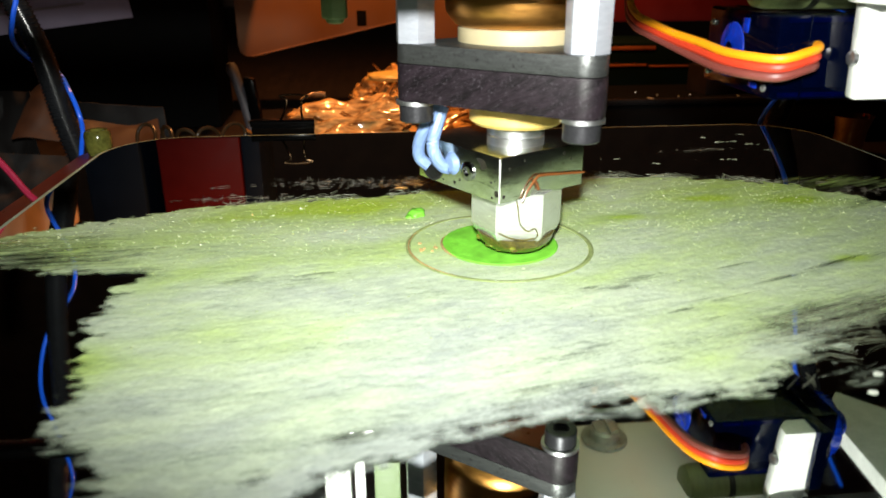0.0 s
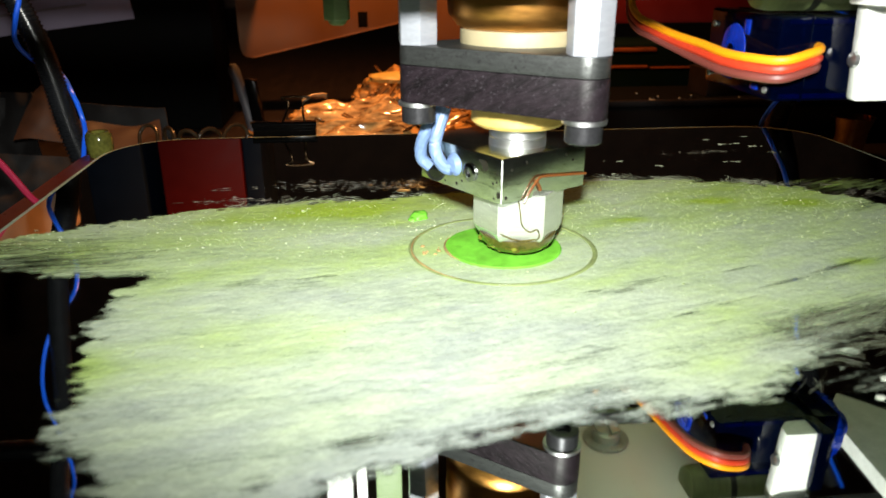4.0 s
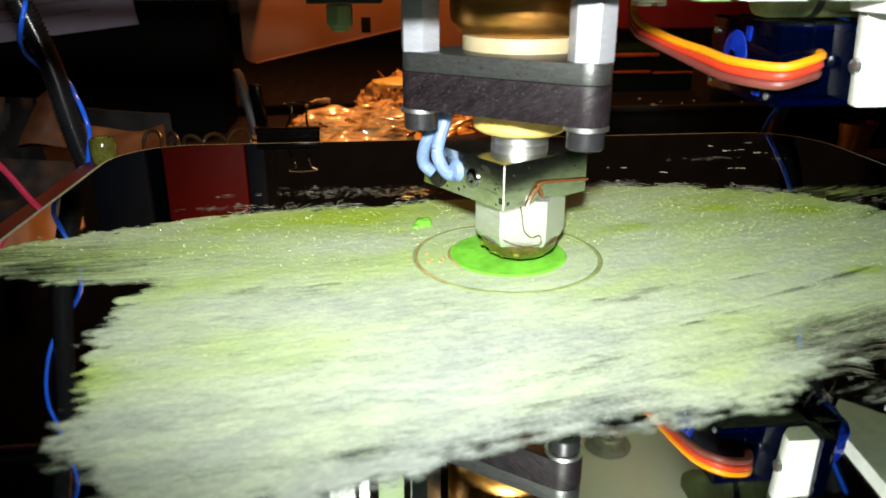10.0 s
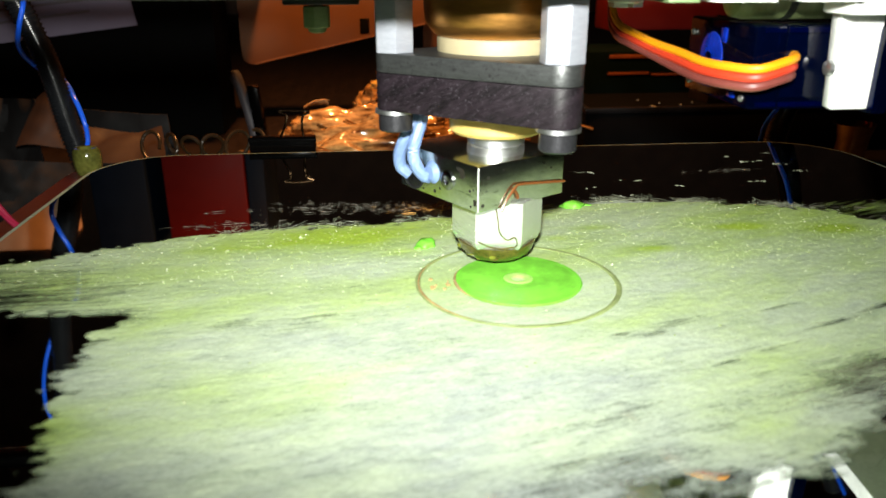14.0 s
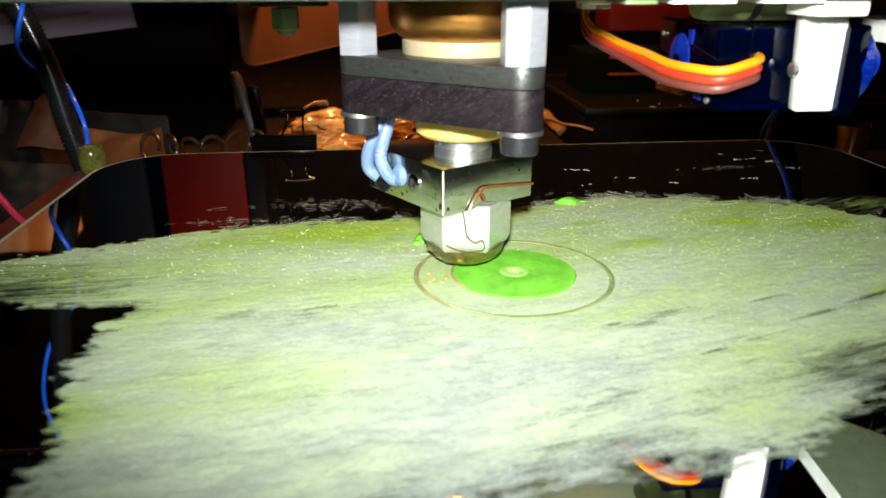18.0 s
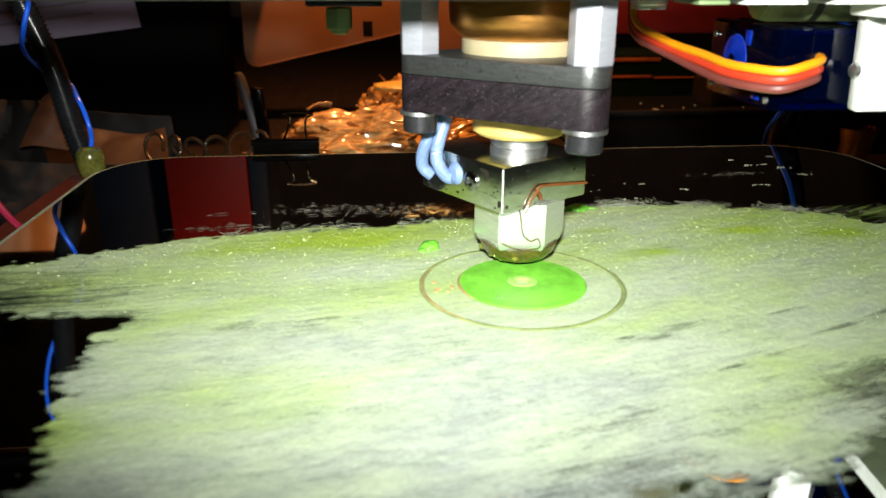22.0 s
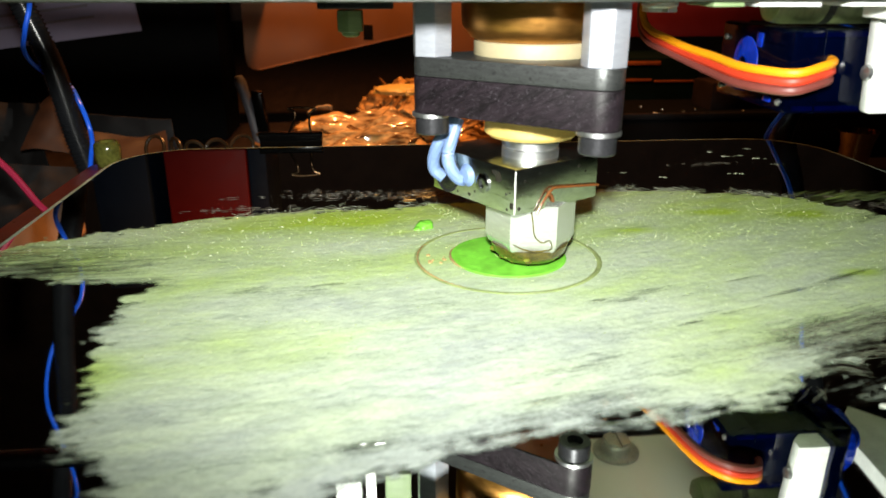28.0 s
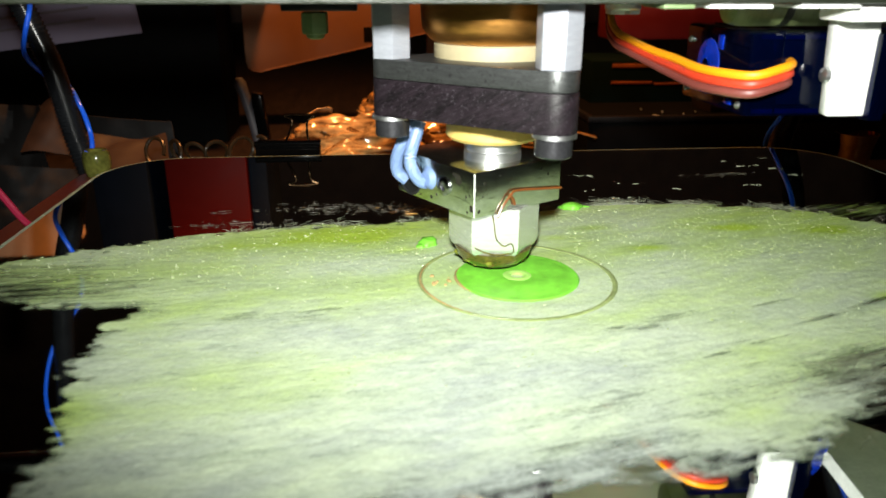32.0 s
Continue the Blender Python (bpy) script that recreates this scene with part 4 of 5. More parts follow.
part("throat", lathe([(4.6, 19.0), (4.6, 20.4), (4.3, 20.6), (4.6, 20.9), (4.6, 22.8)], (AX, AY, 0), 32), M_STEEL, print_head, "bright steel heat break")
part("lower_ring", lathe([(6.8, 22.4), (7.5, 23.0), (7.5, 26.6)], (AX, AY, 0), 40), M_YELLOW, print_head, "yellowed insulator ring")
part("upper_ring", lathe([(9.3, 34.0), (9.4, 34.2), (9.4, 36.9), (9.2, 37.1)], (AX, AY, 0), 48), M_CREAM, print_head, "cream insulator ring")
part("brass_sink", lathe([(9.0, 37.1), (9.9, 37.5), (11.2, 39.2), (11.4, 41), (11.4, 60)], (AX, AY, 0), 56), M_BRASS, print_head, "turned brass heat sink")
SR, SL, SB = (4.9, -15.1), (-16.5, 1.2), (7.3, 12.6)


def hull(circles, n=14):
    """Outline round three circles."""
    pts = []
    for (x, y), r in circles:
        pts += ngon(n * 3, r, x, y)
    pts = sorted(set((round(a, 4), round(b, 4)) for a, b in pts))

    def half(seq):
        out = []
        for p in seq:
            while len(out) > 1 and (out[-1][0] - out[-2][0]) * (p[1] - out[-2][1]) - (out[-1][1] - out[-2][1]) * (p[0] - out[-2][0]) <= 0:
                out.pop()
            out.append(p)
        return out[:-1]
    return half(pts) + half(pts[::-1])


lower_plate = part("lower_plate", prism(hull([(SR, 3.05), (SL, 2.75), (SB, 3.8)]), 26.6, 32.15, 0.2), M_PHENOLIC, print_head, "dark scratched phenolic plate", angle=25)
part("underside", prism(hull([(SR, 2.7), (SL, 2.4), (SB, 3.3)]), 26.57, 26.65), M_LAMINATE, lower_plate, "red-brown laminate face")
part("upper_plate", prism(hull([(SR, 2.98), (SL, 2.7), (SB, 3.75)]), 32.2, 35.0, 0.2), M_ALUTOP, print_head, "grey brushed aluminium plate", angle=25)
for (x, y), r in ((SR, 3.1), (SL, 3.1), (SB, 3.1)):
    part("standoff", prism(ngon(6, r, x, y, radians(32.5)), 35.0, 60, 0.15), M_STANDOFF, print_head, "bright hexagonal steel standoff")
    sc = part("cap_screw", lathe([(0, 24.6), (1.35, 24.6), (1.35, 23.3), (2.4, 23.3), (2.6, 23.5), (2.6, 26.0)], (x, y, 0), 28), M_BLACKSTEEL, print_head, "black socket cap screw")
    part("washer", lathe([(3.1, 26.0), (3.1, 26.6)], (x, y, 0), 28), M_STEEL, sc, "bright steel washer")
# carriage sheet above, with its fixings
part("base_sheet", box((32, 1.5, 45.7), (42, 26, 3.0), 0.4), M_SHEET, print_head, "white acrylic carriage sheet")
for x, y in ((21.2, 9.2),):
    slot = [merge(prism([(x - 0.35 + k, y - w), (x + k - 0.35 + 2.0, y - w * 0.6), (x + k - 0.35 + 2.0, y + w * 0.6), (x - 0.35 + k, y + w)], 40.8, 41.5, 0.15)) for k, w in ((0.75, 2.5),)]
    slot += [prism([(x - 0.4, y - 2.5), (x - 0.4, y + 2.5), (x - 2.4, y + 1.5), (x - 2.4, y - 1.5)], 40.8, 41.5, 0.15)]
    bolt = part("bolt", merge(lathe([(0, 41.45), (2.6, 41.45), (2.9, 41.7), (2.9, 43.4)], (x, y, 0), 28), *slot), M_GALV, print_head, "bright slotted bolt")
    part("washer", lathe([(4.5, 43.4), (4.6, 43.6), (4.5, 44.1)], (x, y, 0), 32), M_GALV, bolt, "bright steel washer")
bearing = part("bearing", lathe([(2.4, 0), (3.2, 0.4), (3.5, 1.6), (3.6, 2.2), (3.6, 23), (2.4, 23.4)], (31, -6.5, 43.4), 32, Matrix.Rotation(radians(90), 4, "Y")), M_OLIVE, print_head, "olive printed bearing holder")
part("bearing_ring", lathe([(3.6, 0), (3.72, 0.1), (3.72, 1.1), (3.6, 1.2)], (38.4, -6.5, 43.4), 32, Matrix.Rotation(radians(90), 4, "Y")), M_DARKENEDGREEN, bearing, "dark ring round the bearing")
for x, y, z, w, d, h in ((25.15, -19, 43.1, 7.9, 8, 0.45), (36.5, -19, 43.1, 7.7, 8, 0.45), (44.1, -17.5, 42.4, 7.4, 7, 2.6)):
    part("clamp_block", box((x, y, z), (w, d, h), min(0.6, h * 0.22)), M_WHITE, print_head, "white plastic clamp block")
part("clamp_block", box((17.35, -19, 43.1), (3.9, 8, 0.5), 0.12), M_GREENPLA, print_head, "pale green clamp block")
part("green_bolt", merge(prism(ngon(6, 2.5, -29, 23.6, 0.4), 36.9, 40.6, 0.4), lathe([(0.9, 36.0), (1.5, 36.3), (1.7, 37.0)], (-29, 23.6, 0), 16)), M_GREENPLA, print_head, "pale green plastic bolt end")
part("cap_strip", box((-28, 23.6, 42.0), (13, 6, 2.4), 0.4), M_BLACK, print_head)
part("side_post", box((-32.5, 10, 56), (5.0, 6, 20), 0.5), M_WHITE, print_head, "white plastic side post")
part("rack_post", box((-28.2, 12, 56), (2.0, 5, 20), 0.3), M_SHEET, print_head)
part("green_post", box((-22.8, 11, 58), (5.2, 5, 24), 0.4), M_GREENPLA, print_head, "pale green printed post")
# servo, lying on its side with the shaft to +x
servo = part("servo", box((44.8, 0.6, 33.4), (22.4, 22.2, 11.9), 0.6), M_SERVO, print_head, "dark blue transparent micro servo")
part("motor_can", lathe([(5.0, 0), (5.2, 0.3), (5.2, 15.0), (4.6, 15.6), (1.4, 15.6), (1.4, 16.4)], (35.2, 2.5, 33.5), 28, Matrix.Rotation(radians(90), 4, "Y")), M_MOTORCAN, servo, "steel motor can showing through")
part("circuit_board", box((43, -8.2, 33.4), (12, 1.0, 9), 0.2), M_BOARD, servo, "green circuit board showing through")
for gy, gr in ((-4.6, 4.2), (3.2, 3.6), (7.6, 2.2)):
    part("gear", lathe([(gr, 0), (gr, 1.2), (gr * 0.6, 1.3), (gr * 0.5, 2.6), (0.6, 2.6)], (52.4, gy, 33.4), 24, Matrix.Rotation(radians(90), 4, "Y")), M_GEAR, servo, "pale nylon gear showing through")
for z in (28.2, 38.6):
    part("rib", box((45, -10.2, z), (20, 0.5, 0.7), 0.1), M_SERVOIN, servo, "blue wall rib")
# Added dark backing keeps the lit background from showing through the end.
part("dark_backing", box((37.0, 1.0, 33.4), (3.6, 19.5, 10.6), 0.5), M_NAVY, servo, "dark block added inside to keep the case end from showing through")
part("mount_tab", box((50.6, 0.6, 33.4), (2.4, 32.0, 11.9), 0.4), M_SERVO, servo)
part("gear_dome", merge(lathe([(5.9, 0), (5.9, 3.0), (5.5, 3.6), (2.4, 3.6), (2.4, 6.4), (2.2, 6.6)], (54.2, -4.6, 33.4), 36, Matrix.Rotation(radians(90), 4, "Y")),
                        lathe([(2.9, 0), (2.9, 3.9), (2.6, 4.1)], (54.2, 3.2, 33.4), 24, Matrix.Rotation(radians(90), 4, "Y"))), M_SERVOIN, servo, "bright blue gear dome")
# Bright blue pieces on the outer end face imitate the lit inside.
part("motor", merge(lathe([(0, 0), (1.0, 0.1), (1.1, 0.3), (3.0, 0.3), (3.8, 0.15), (3.9, 0)], (33.55, 2.5, 33.6), 24, Matrix.Rotation(radians(-90), 4, "Y"))), M_SERVOIN, servo, "bright blue disc on the end face, for the lit motor inside")
part("blue_patch", merge(box((33.5, -1.2, 37.2), (0.3, 1.7, 2.2), 0.14), box((33.5, 4.6, 29.6), (0.3, 6.0, 1.2), 0.14), box((33.5, -5.6, 29.0), (0.3, 2.2, 0.9), 0.14)), M_SERVOIN, servo, "bright blue patches on the end face, for the lit inside")
part("pinion", lathe([(0, 0), (0.7, 0.1), (0.9, 0.35), (0.6, 0.5), (0, 0.5)], (33.3, 2.5, 33.6), 16, Matrix.Rotation(radians(-90), 4, "Y")), M_SERVO, servo)
for k in range(28):
    a = 2 * math.pi * k / 28
    part("gear_tooth", box((56.6, -4.6 + 5.75 * math.cos(a), 33.4 + 5.75 * math.sin(a)), (1.2, 0.5, 0.5), 0.1, 0, (math.degrees(a), 0)), M_SERVOIN, servo)
for y, z in ((-8.8, 28.9), (9.8, 29.0), (9.8, 36.9)):
    part("corner_screw", lathe([(0.5, 0), (0.48, 0.3), (0.2, 0.45), (0, 0.25)], (33.6, y, z), 12, Matrix.Rotation(radians(-90), 4, "Y")), M_STEEL, servo)
part("seam", box((38.2, 0.6, 33.4), (0.3, 22.3, 12.0), 0.1), M_SERVO, servo)
part("label_plate", box((45.5, 2.5, 27.42), (7.5, 10, 0.12)), M_LABEL, servo, "black label with gold printing")
for k in range(3):
    part("label_bar", box((44.0 + 1.3 * k, 0.4, 27.33), (0.5, 4.0 - k * 0.8, 0.1)), M_BRASS, servo)
def sheared(bm, k, z0):
    """Leans a mesh along x with height."""
    for v in bm.verts:
        v.co.x += k * (v.co.z - z0)
    return bm


bracket = part("servo_bracket", sheared(prism([(43.9, -14.4), (50.5, -14.4), (51.0, -12.5), (50.0, -9.8), (46.6, -9.6), (44.4, -11.8)], 28.0, 42, 0.45), -0.07, 28.0), M_WHITE, print_head, "rough white plastic servo bracket")
part("bracket_screw", lathe([(1.1, 0), (1.0, 0.6), (0.4, 0.8), (0, 0.8)], (43.6, -13.4, 33.7), 14, Matrix.Rotation(radians(-90), 4, "Y")), M_STEEL, bracket, "small bright screw")
part("probe_arm", prism([(62.6, -5), (60.6, -24), (92, -26), (92, -16), (69.5, 9.5), (62.6, 2)], 36.2, 39.5, 0.4), M_WHITE, print_head, "white plastic arm on the servo shaft")
for k, m_ in enumerate((M_ORANGE, M_RED, M_BROWN)):
    dz = 1.22 - 1.22 * k
    path = [(39.8, -9.8, 34.0), (38.8, -12.4, 33.8), (36.7, -13.6, 33.4), (32.9, -13.8, 32.5), (30.1, -10.5, 32.5), (28.7, -5, 32.6), (28.1, 2, 33.2), (27, 10.5, 34.1),
            (25.7, 17, 35.2), (25.1, 22.5, 36.1), (25.6, 28.5, 38.4), (26, 31, 46)]
    part("servo_wire", tube(smooth_line([(x - 0.12 * k, y, z + dz * (1 - 0.2 * (y > 10))) for x, y, z in path], 6), 0.66, 9), m_, print_head, ("orange", "red", "brown")[k] + " servo wire")

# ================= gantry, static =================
green_beam = tagged(link("gantry_beam", box((0, -18, 45.7), (420, 12, 4.6), 0.6), M_DARKENEDGREEN), "green printed gantry beam, its colour darkened against the near flash", "beam", kind="structure")
tagged(link("gantry_rod", lathe([(2.1, -220), (2.1, 220)], (0, 26, 49.8), 32, Matrix.Rotation(radians(90), 4, "Y")), M_ROD), "black guide rod", "rod", kind="structure")


def loom(points, wire, label):
    t = tagged(group("cable_loom"), label, "cable")
    line = smooth_line(points, 130)
    radii = [3.3 + 0.22 * (1 if k % 6 < 3 else -1) for k in range(len(line))]
    part("conduit", tube(line, 3.4, 14, radii), M_CONDUIT, t, "black corrugated conduit")
    part("blue_wire", tube(smooth_line(wire, 8), 0.72, 8), M_BLUE, t, "thin blue wire wound round the conduit")
    return t


loom([(-107, 124, -30), (-113.6, 124, -3), (-117.6, 124, 21), (-125.4, 124, 47), (-129.5, 124, 72), (-133.6, 124, 103), (-139.8, 124, 130), (-146, 122, 165)],
     [(-112, 120, -20), (-109.4, 120.5, -7), (-108.4, 121, -2), (-108.6, 121, 3), (-110.6, 122.5, 9), (-115.5, 128.6, 14.5), (-120.8, 123, 19.7), (-123, 120.4, 25), (-121.4, 119.5, 31),
      (-119, 119.8, 38), (-118.3, 120.5, 46), (-121.3, 124, 55), (-127, 128.4, 63), (-132.6, 123, 72), (-136.1, 120.6, 84), (-137, 119.8, 95), (-135, 119.6, 106), (-133.5, 121, 126), (-138, 126, 140), (-147, 126, 160)],
     "black corrugated cable conduit with a blue wire wound round it")
loom([(106, 113, -30), (108.5, 111, 0), (113.5, 109, 18), (119.5, 108, 45), (128.5, 107, 78), (133, 106, 93), (150, 104, 140)],
     [(99, 107, -16), (99.6, 105.6, -4), (100.4, 105, 1.5), (104.6, 104.4, 8.8), (111, 103.8, 21), (118, 103.4, 48), (124.2, 103, 78), (128, 102.4, 95), (152, 100, 140)],
     "black corrugated cable conduit with a blue wire beside it")

# ================= things behind =================
def lump(name, c, s, amp, freq, material, seed, label, category, flat=False):
    bm = bmesh.new()
    bmesh.ops.create_icosphere(bm, subdivisions=6, radius=1)
    for v in bm.verts:
        p = v.co.copy()
        k = 1 + amp * (abs(noise.noise(p * freq + Vector((seed, 0, 0)))) * 2 - 0.5) + amp * 0.6 * abs(noise.noise(p * freq * 2.3 + Vector((0, seed, 0)))) + amp * 0.3 * noise.noise(p * freq * 6 + Vector((0, 0, seed)))
        v.co = Vector((p.x * s[0] * k, p.y * s[1] * k, max(-0.3, p.z) * s[2] * k)) + Vector(c)
    return tagged(link(name, bm, material, smooth=not flat, angle=180), label, category)


panel = tagged(group("cardboard_panel"), "orange-brown card panel with a rounded corner standing behind the printer", "panel")
part("sheet", prism([(-104.5, 0), (-103.5, -5), (-100, -7.4), (-96, -7.8), (24, 18.6), (24, 66), (-104.5, 66)], 0, 3, 0.5), M_CARD, panel)
# No opening is cut; a black piece gives the slot's darkness.
part("slot", prism([(-26.0, 11.2), (-19.6, 11.2), (-19.6, 21), (-26.0, 21)], 2.6, 3.15, 0.2), M_VOID, panel, "black patch standing in for a dark slot in the card")
part("folded_edge", prism([(-96, -7.8), (24, 18.6), (24, 19.5), (-96, -6.9)], 2.9, 3.25), M_CARDEDGE, panel, "worn paler lower edge")
panel.matrix_world = pose(0, 0.405, -0.006, 90, 0, 0)
panel2 = tagged(group("cardboard_panel"), "orange-brown card panel leaning behind the hotend", "panel")
part("sheet", prism([(0, 20), (22, 14), (60, 24), (60, 72), (0, 72)], 0, 3, 0.5), M_CARD, panel2)
part("folded_edge", prism([(22, 14), (60, 24), (60, 25), (22, 15)], 2.9, 3.25), M_CARDEDGE, panel2, "worn paler lower edge")
panel2.matrix_world = pose(0.018, 0.43, -0.03, 90, 0, 0)

def shards(count, c, s, seed):
    """Glossy folded strips of packaging lying across one another."""
    rnd = random.Random(seed)
    out = bmesh.new()
    for k in range(count):
        length, width = rnd.uniform(12, 46), rnd.choice((1.2, 1.8, 2.4, 3.5, 6.0)) * rnd.uniform(0.7, 1.3)
        m = (Matrix.Translation((c[0] + rnd.gauss(0, s[0]), c[1] + rnd.gauss(0, s[1]), c[2] + rnd.uniform(0, s[2])))
             @ Euler((rnd.uniform(-0.7, 0.7), rnd.gauss(0.0, 0.30), rnd.gauss(0.0, 0.7))).to_matrix().to_4x4())
        bend, twist = rnd.uniform(-7, 7), rnd.uniform(-1.2, 1.2)
        rows = []
        for i in range(7):
            u = i / 6 - 0.5
            a = twist * u
            z = bend * (0.25 - u * u) * 1.6 + rnd.uniform(-0.8, 0.8)
            top = [Vector((u * length, v * width * math.cos(a), z + v * width * math.sin(a) + 0.8 * (abs(v) < 0.1))) for v in (-0.5, 0, 0.5)]
            rows.append([out.verts.new(m @ p) for p in top] + [out.verts.new(m @ (p - Vector((0, 0, 0.5)))) for p in top[::-1]])
        for p, q in zip(rows, rows[1:]):
            for i in range(6):
                j = (i + 1) % 6
                out.faces.new((p[i], p[j], q[j], q[i]))
        out.faces.new(rows[0][::-1])
        out.faces.new(rows[-1])
    return out


def packaging(c, s, label, seed, count=60):
    t = tagged(group("plastic_packaging"), label, "packaging")
    bm = bmesh.new()
    bmesh.ops.create_icosphere(bm, subdivisions=7, radius=1)
    for v in bm.verts:
        p = v.co.copy()
        q = Vector((p.x * 1.3, p.y * 2.2, p.z * 2.6))
        k = 1 + 0.16 * noise.noise(p * 2.2 + Vector((seed, 0, 0))) + 0.30 * (0.5 - abs(noise.noise(q * 2.1 + Vector((0, seed, 0))))) \
            + 0.12 * (0.4 - abs(noise.noise(Vector((q.x * 2.2, q.y * 5, q.z * 6)) + Vector((seed, seed, 0)))))
        v.co = Vector((p.x * s[0] * k, p.y * s[1] * k, max(-0.2, p.z) * s[2] * k)) + Vector(c)
    part("bag", bm, M_BAGDARK, t, "crumpled film with sharp creases, coloured brown to gold as if lamplit", angle=180)
    ob = part("packaging_strip", shards(count, (c[0], c[1] - s[1] * 0.25, c[2] + s[2] * 0.45), (s[0] * 0.42, s[1] * 0.32, s[2] * 0.52), seed), M_BAG, t, "folded glossy plastic strips, coloured dark brown to gold as if lamplit", angle=180)
    ob["kind"] = "stuff"
    return t


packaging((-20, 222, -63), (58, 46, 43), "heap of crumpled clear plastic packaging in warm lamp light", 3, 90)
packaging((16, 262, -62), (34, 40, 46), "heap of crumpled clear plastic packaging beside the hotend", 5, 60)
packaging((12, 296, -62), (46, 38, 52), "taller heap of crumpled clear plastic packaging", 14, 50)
lump("yellow_scrap", (-8, 250, -6.5), (13, 9, 3.2), 0.12, 1.2, M_YELLOW, 2, "yellow scrap of plastic lying on the bags", "scrap")


def folded(corners, sag, seed, n=16, crumple=1.2):
    """A crumpled sheet between four corners, bowed by sag, 0.6 mm thick."""
    a, b, c, d = (Vector(p) for p in corners)
    nrm = (b - a).cross(d - a).normalized()
    bm = bmesh.new()
    grid = []
    for side in (0.0, 0.6):
        g = []
        for i in range(n + 1):
            for j in range(n + 1):
                u, v = i / n, j / n
                p = a.lerp(b, u).lerp(d.lerp(c, u), v)
                q = p * 0.06 + Vector((seed, 0, 0))
                k = sag * 4 * u * (1 - u) + crumple * (abs(noise.noise(q)) * 3 - 0.6) + 0.5 * crumple * noise.noise(q * 3.1)
                g.append(bm.verts.new(p + nrm * (k + side)))
        grid.append(g)
    w = n + 1
    for g in grid:
        for i in range(n):
            for j in range(n):
                bm.faces.new((g[i * w + j], g[i * w + j + 1], g[(i + 1) * w + j + 1], g[(i + 1) * w + j]))
    ring = [i * w for i in range(w)] + [n * w + j for j in range(1, w)] + [i * w + n for i in range(n - 1, -1, -1)] + [j for j in range(n - 1, 0, -1)]
    for p, q in zip(ring, ring[1:] + ring[:1]):
        bm.faces.new((grid[0][p], grid[0][q], grid[1][q], grid[1][p]))
    return bm


bag = tagged(group("paper_bag"), "crumpled paper bag, torn open, with shade and lamplight put into its colours", "paper bag")
part("bag_back", folded([(-149, 232, -50), (-108, 226, -50), (-111, 226, -14), (-149, 232, -12)], 3, 1.0), M_BAGSHADE, bag)
part("bag_floor", folded([(-144, 196, -30), (-106, 196, -28), (-113, 222, -20), (-147, 222, -19)], -2, 2.0), M_BAGLIT, bag, "bag paper coloured orange as if lamplit")
part("bag_front", folded([(-139, 194, -52), (-104, 194, -52), (-105, 195, -27), (-140, 195, -28)], 2, 3.0), M_BAGSHADE, bag)
part("bag_flap", folded([(-166, 200, -22), (-144, 205, -27), (-148, 214, -3), (-162, 216, -6)], 5, 4.0), M_BAGLIT, bag, "bag paper coloured orange as if lamplit")
part("bag_side", folded([(-205, 214, -50), (-158, 206, -52), (-160, 212, -4), (-196, 226, -4)], -9, 5.0, 20, 2.4), M_BAGSHADE, bag)
part("bag_fold", folded([(-190, 180, -52), (-138, 190, -52), (-142, 196, -28), (-170, 190, -24)], 5, 6.0, 20, 1.8), M_BAGSHADE, bag)
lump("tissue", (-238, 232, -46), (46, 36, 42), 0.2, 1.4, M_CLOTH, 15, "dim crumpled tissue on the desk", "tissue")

paper = tagged(group("printed_paper"), "dim white printed sheet on a dark screen", "paper")
part("sheet", box((0, 0, 0), (150, 1.2, 60), 0.2), M_PAPER, paper)
for k in range(7):
    part("text_line", box((-4 + 6 * (k % 3), -0.9, 20 - 6.5 * k), (110 - 14 * (k % 3), 0.4, 1.6)), M_INK, paper)
paper.matrix_world = pose(-0.232, 0.35, 0.036, 0, 0, 0) @ pose(0, 0, 0, 0, -7, 0)
# Added block: its near-black colour keeps this area dark, its top carries the boxes.
filler_block = tagged(group("black_block"), "black block added behind the printer to fill the dark and carry the boxes", "cabinet")
part("body", box((-215, 385, -4), (205, 50, 96), 3), M_VOID, filler_block)
part("top_board", box((-209.5, 365, 46), (251, 90, 4), 1), M_VOID, filler_block)
shelf_box = tagged(link("red_box", box((-118.5, 345, 88), (46, 60, 80), 1), M_REDBOX), "deep red box standing on the added black block", "box")
tagged(link("grey_box", box((-167, 345, 90), (31, 60, 84), 1), M_GREYBOX), "dark grey box on the added black block", "box")
tagged(link("grey_box", box((-89.5, 346, 80), (10.5, 60, 64), 1), M_GREYBOX), "dark grey box on the added black block", "box")
tagged(link("carton", box((-229, 345, 80), (38, 40, 64), 1.5), M_CARTON), "pale carton in warm lamp light on the added black block", "carton")
tagged(link("red_book", box((192, 405, 28), (106, 30, 42), 1.5, 2), M_REDBOOK), "deep red book standing on the desk", "book")
teal_box = tagged(group("teal_box"), "dull teal box with orange label strips on the desk", "box")
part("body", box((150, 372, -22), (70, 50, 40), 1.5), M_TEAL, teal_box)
for x, z, w, h in ((143.5, -5.2, 31, 2.4), (141, -15.6, 26, 1.6), (170, -16.4, 28, 1.2)):
    part("label_strip", box((x, 346.8, z), (w, 0.5, h), 0.15), M_STRIP, teal_box, "orange label strip")
# Crate is added; its near-black body stands for the unlit desk area.
crate = tagged(group("black_crate"), "black crate with a raised rim, added where the right background is dark", "crate")
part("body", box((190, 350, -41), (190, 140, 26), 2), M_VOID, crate)
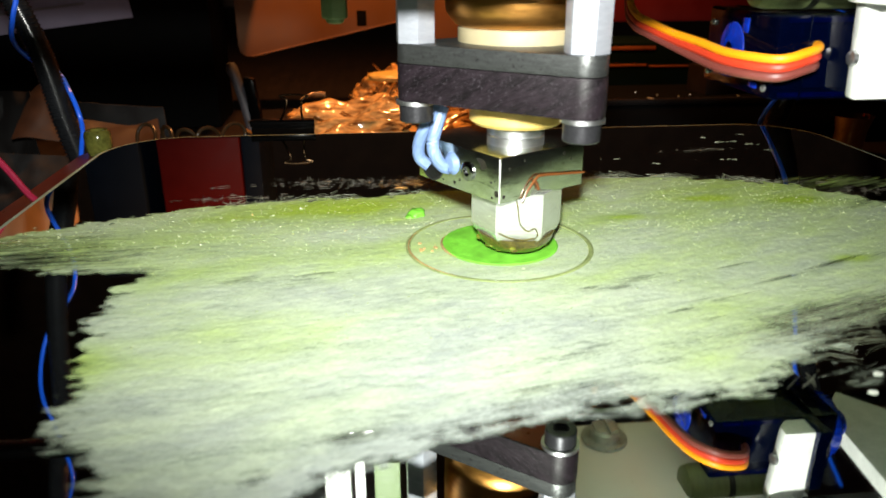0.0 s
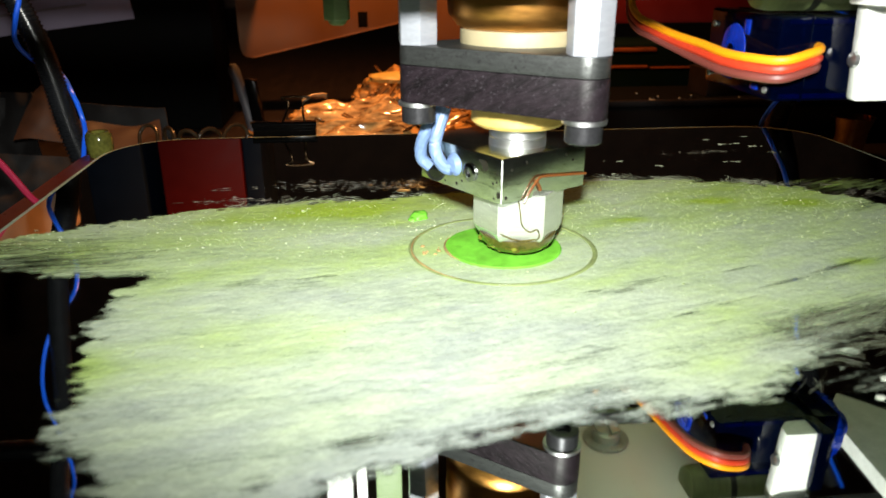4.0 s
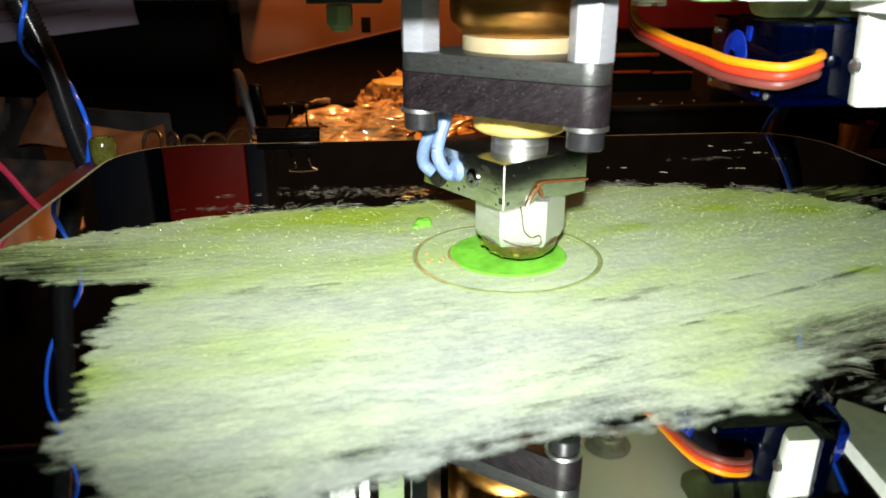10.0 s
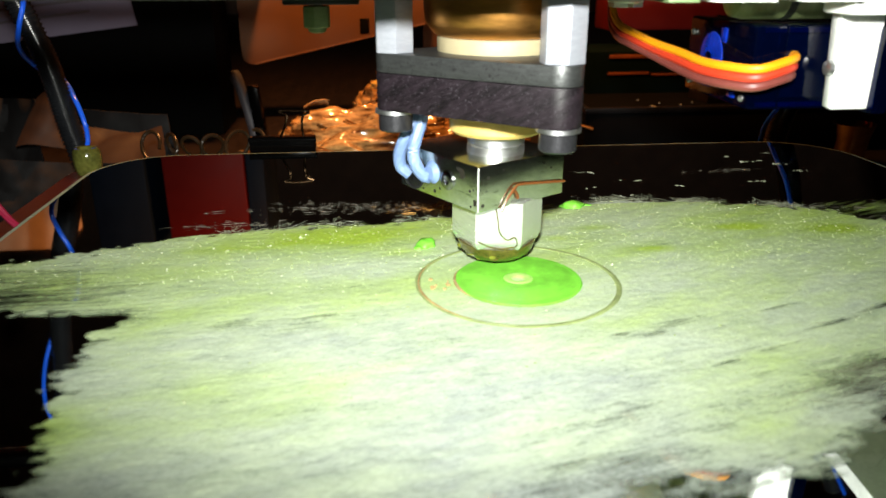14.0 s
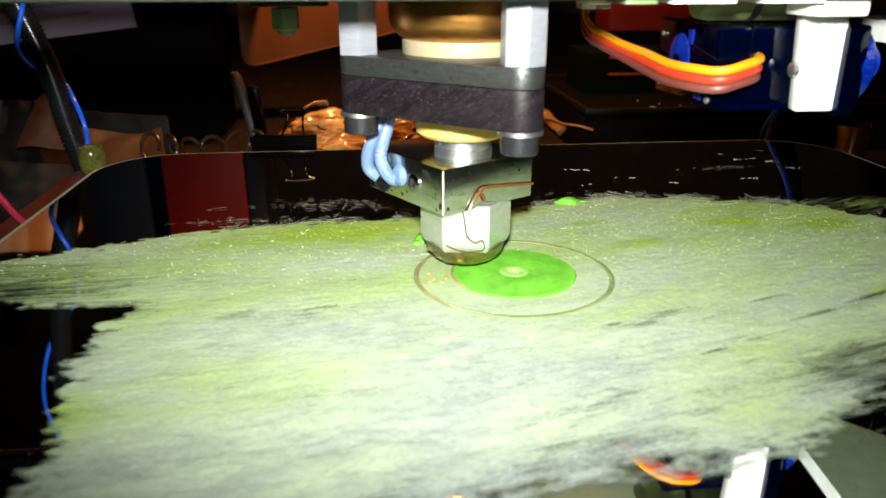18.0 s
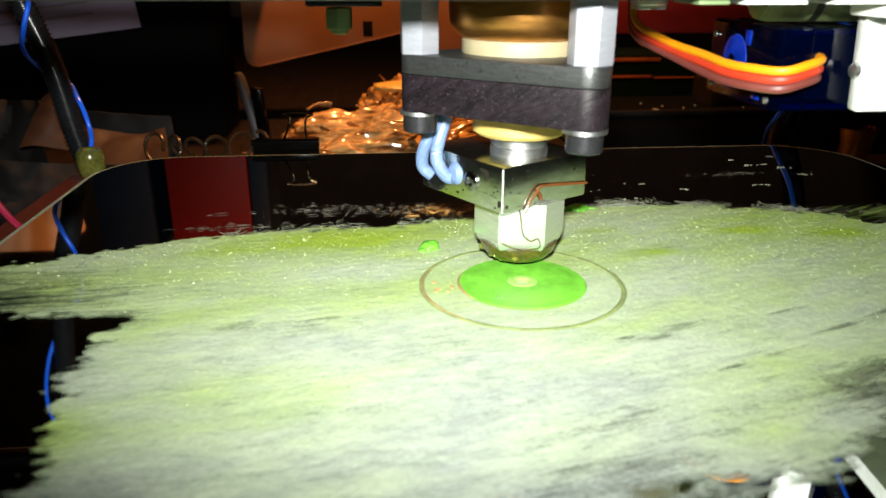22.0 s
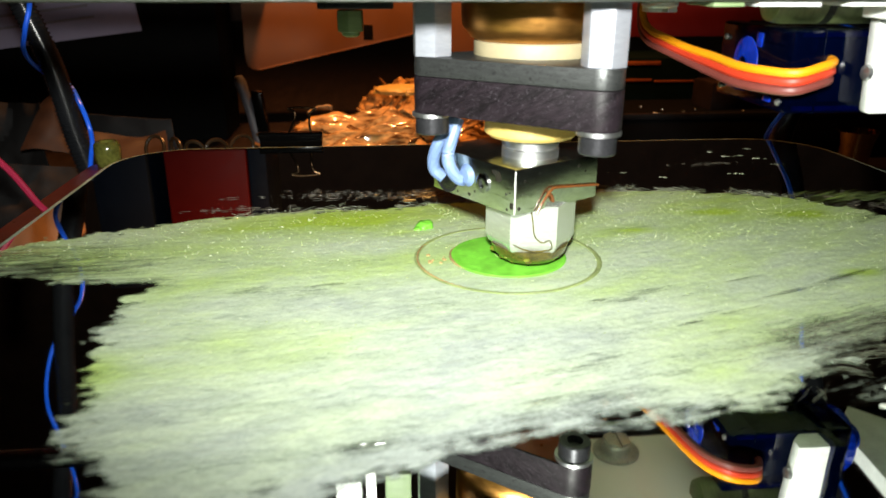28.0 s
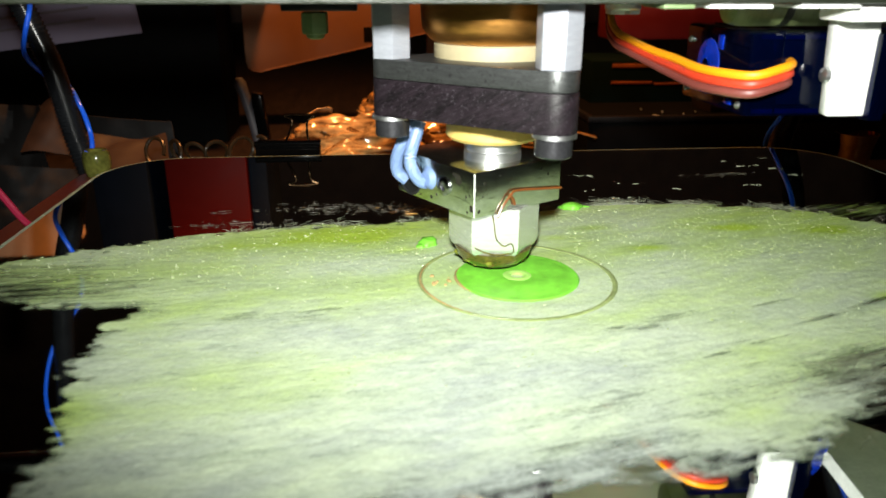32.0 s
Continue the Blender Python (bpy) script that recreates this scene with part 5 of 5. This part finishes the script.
for x, y, w, d in ((190, 281, 190, 3), (190, 419, 190, 3), (96.5, 350, 3, 135), (283.5, 350, 3, 135)):
    part("rim", box((x, y, -26.4), (w, d, 3.2), 0.6), M_BLACK, crate)
brown_box = tagged(link("brown_box", box((191, 318, -20), (34, 22, 16), 0.8, 6), M_DESK), "small dark brown wooden box in the crate", "box")
dish = tagged(group("metal_dish"), "small shiny metal dish catching warm light", "dish")
part("bowl", lathe([(5, -14), (5, -1), (8, 2), (10, 8), (10.6, 8), (8.6, 1), (7, -14), (5, -14)], (0, 0, 0), 40), M_POLISHED, dish)
dish.matrix_world = pose(0.232, 0.251, -0.038)
for x, y, a, n in ((147, 307, 62, 1.2), (167, 307, 70, 1.2), (157, 300, 20, 1.2), (141, 292, 118, 13), (193, 300, 40, 1.2), (184, 330, 15, 2), (138, 318, 80, 1.6)):
    pin = tagged(group("loose_pin"), "small bright steel pin on the black crate", "pin", "loose pins")
    part("shaft", lathe([(0, -n / 2), (0.5, -n / 2 + 0.3), (0.5, n / 2 - 0.3), (0, n / 2)], (0, 0, 0), 8, Matrix.Rotation(radians(90), 4, "Y")), M_GALV, pin)
    pin.matrix_world = pose(x * MM, y * MM, -0.0274, 0, 0, a)
lever = tagged(group("lever_clamp"), "grey and black plastic lever clamp standing behind the bed", "clamp")
part("grey_lever", tube([Vector(p) for p in ((8.2, 0, -18), (6.6, 0, -7), (4.6, 0, 4), (2.2, 0, 14), (0.6, 0, 19), (0.2, 0, 21.5))], 2, 12, [2.6, 2.3, 2.2, 2.3, 2.7, 1.6]), M_GREYPLASTIC, lever, "worn grey plastic lever")
black_lever = part("black_lever", prism([(8.4, -18), (13.6, -18), (9.8, 14.5), (5.2, 15.2)], -3, 3, 0.5), M_ENAMEL, lever)
black_lever.matrix_local = pose(0, 0, 0, 90, 0, 0)
part("clamp_foot", box((9, 0, -26), (12, 10, 18), 1), M_VOID, lever)
lever.matrix_world = pose(-0.0805, 0.225, -0.017)
coil = tagged(group("wire_coil"), "loose coil of thin brown wire behind the bed", "wire")
line = []
for k in range(110):
    a = k * 0.30 + 0.6 * math.sin(k * 0.13)
    line.append(Vector((-94 + 0.32 * k + 4.5 * math.cos(a), 128 + 5 * math.sin(a * 0.8), -7.5 + 4.6 * math.sin(a))))
part("strand", tube(smooth_line(line, 3), 0.62, 8), M_COIL, coil)


# ================= motion =================
def motions():
    for ob in (print_bed, printed_disc, binder_clip):
        walk(ob, [(t, pose(0, y * MM, 0)) for t, x, y in MACHINE_ROWS])
    walk(print_head, [(t, pose(x * MM, 0, 0)) for t, x, y in MACHINE_ROWS])


motions()
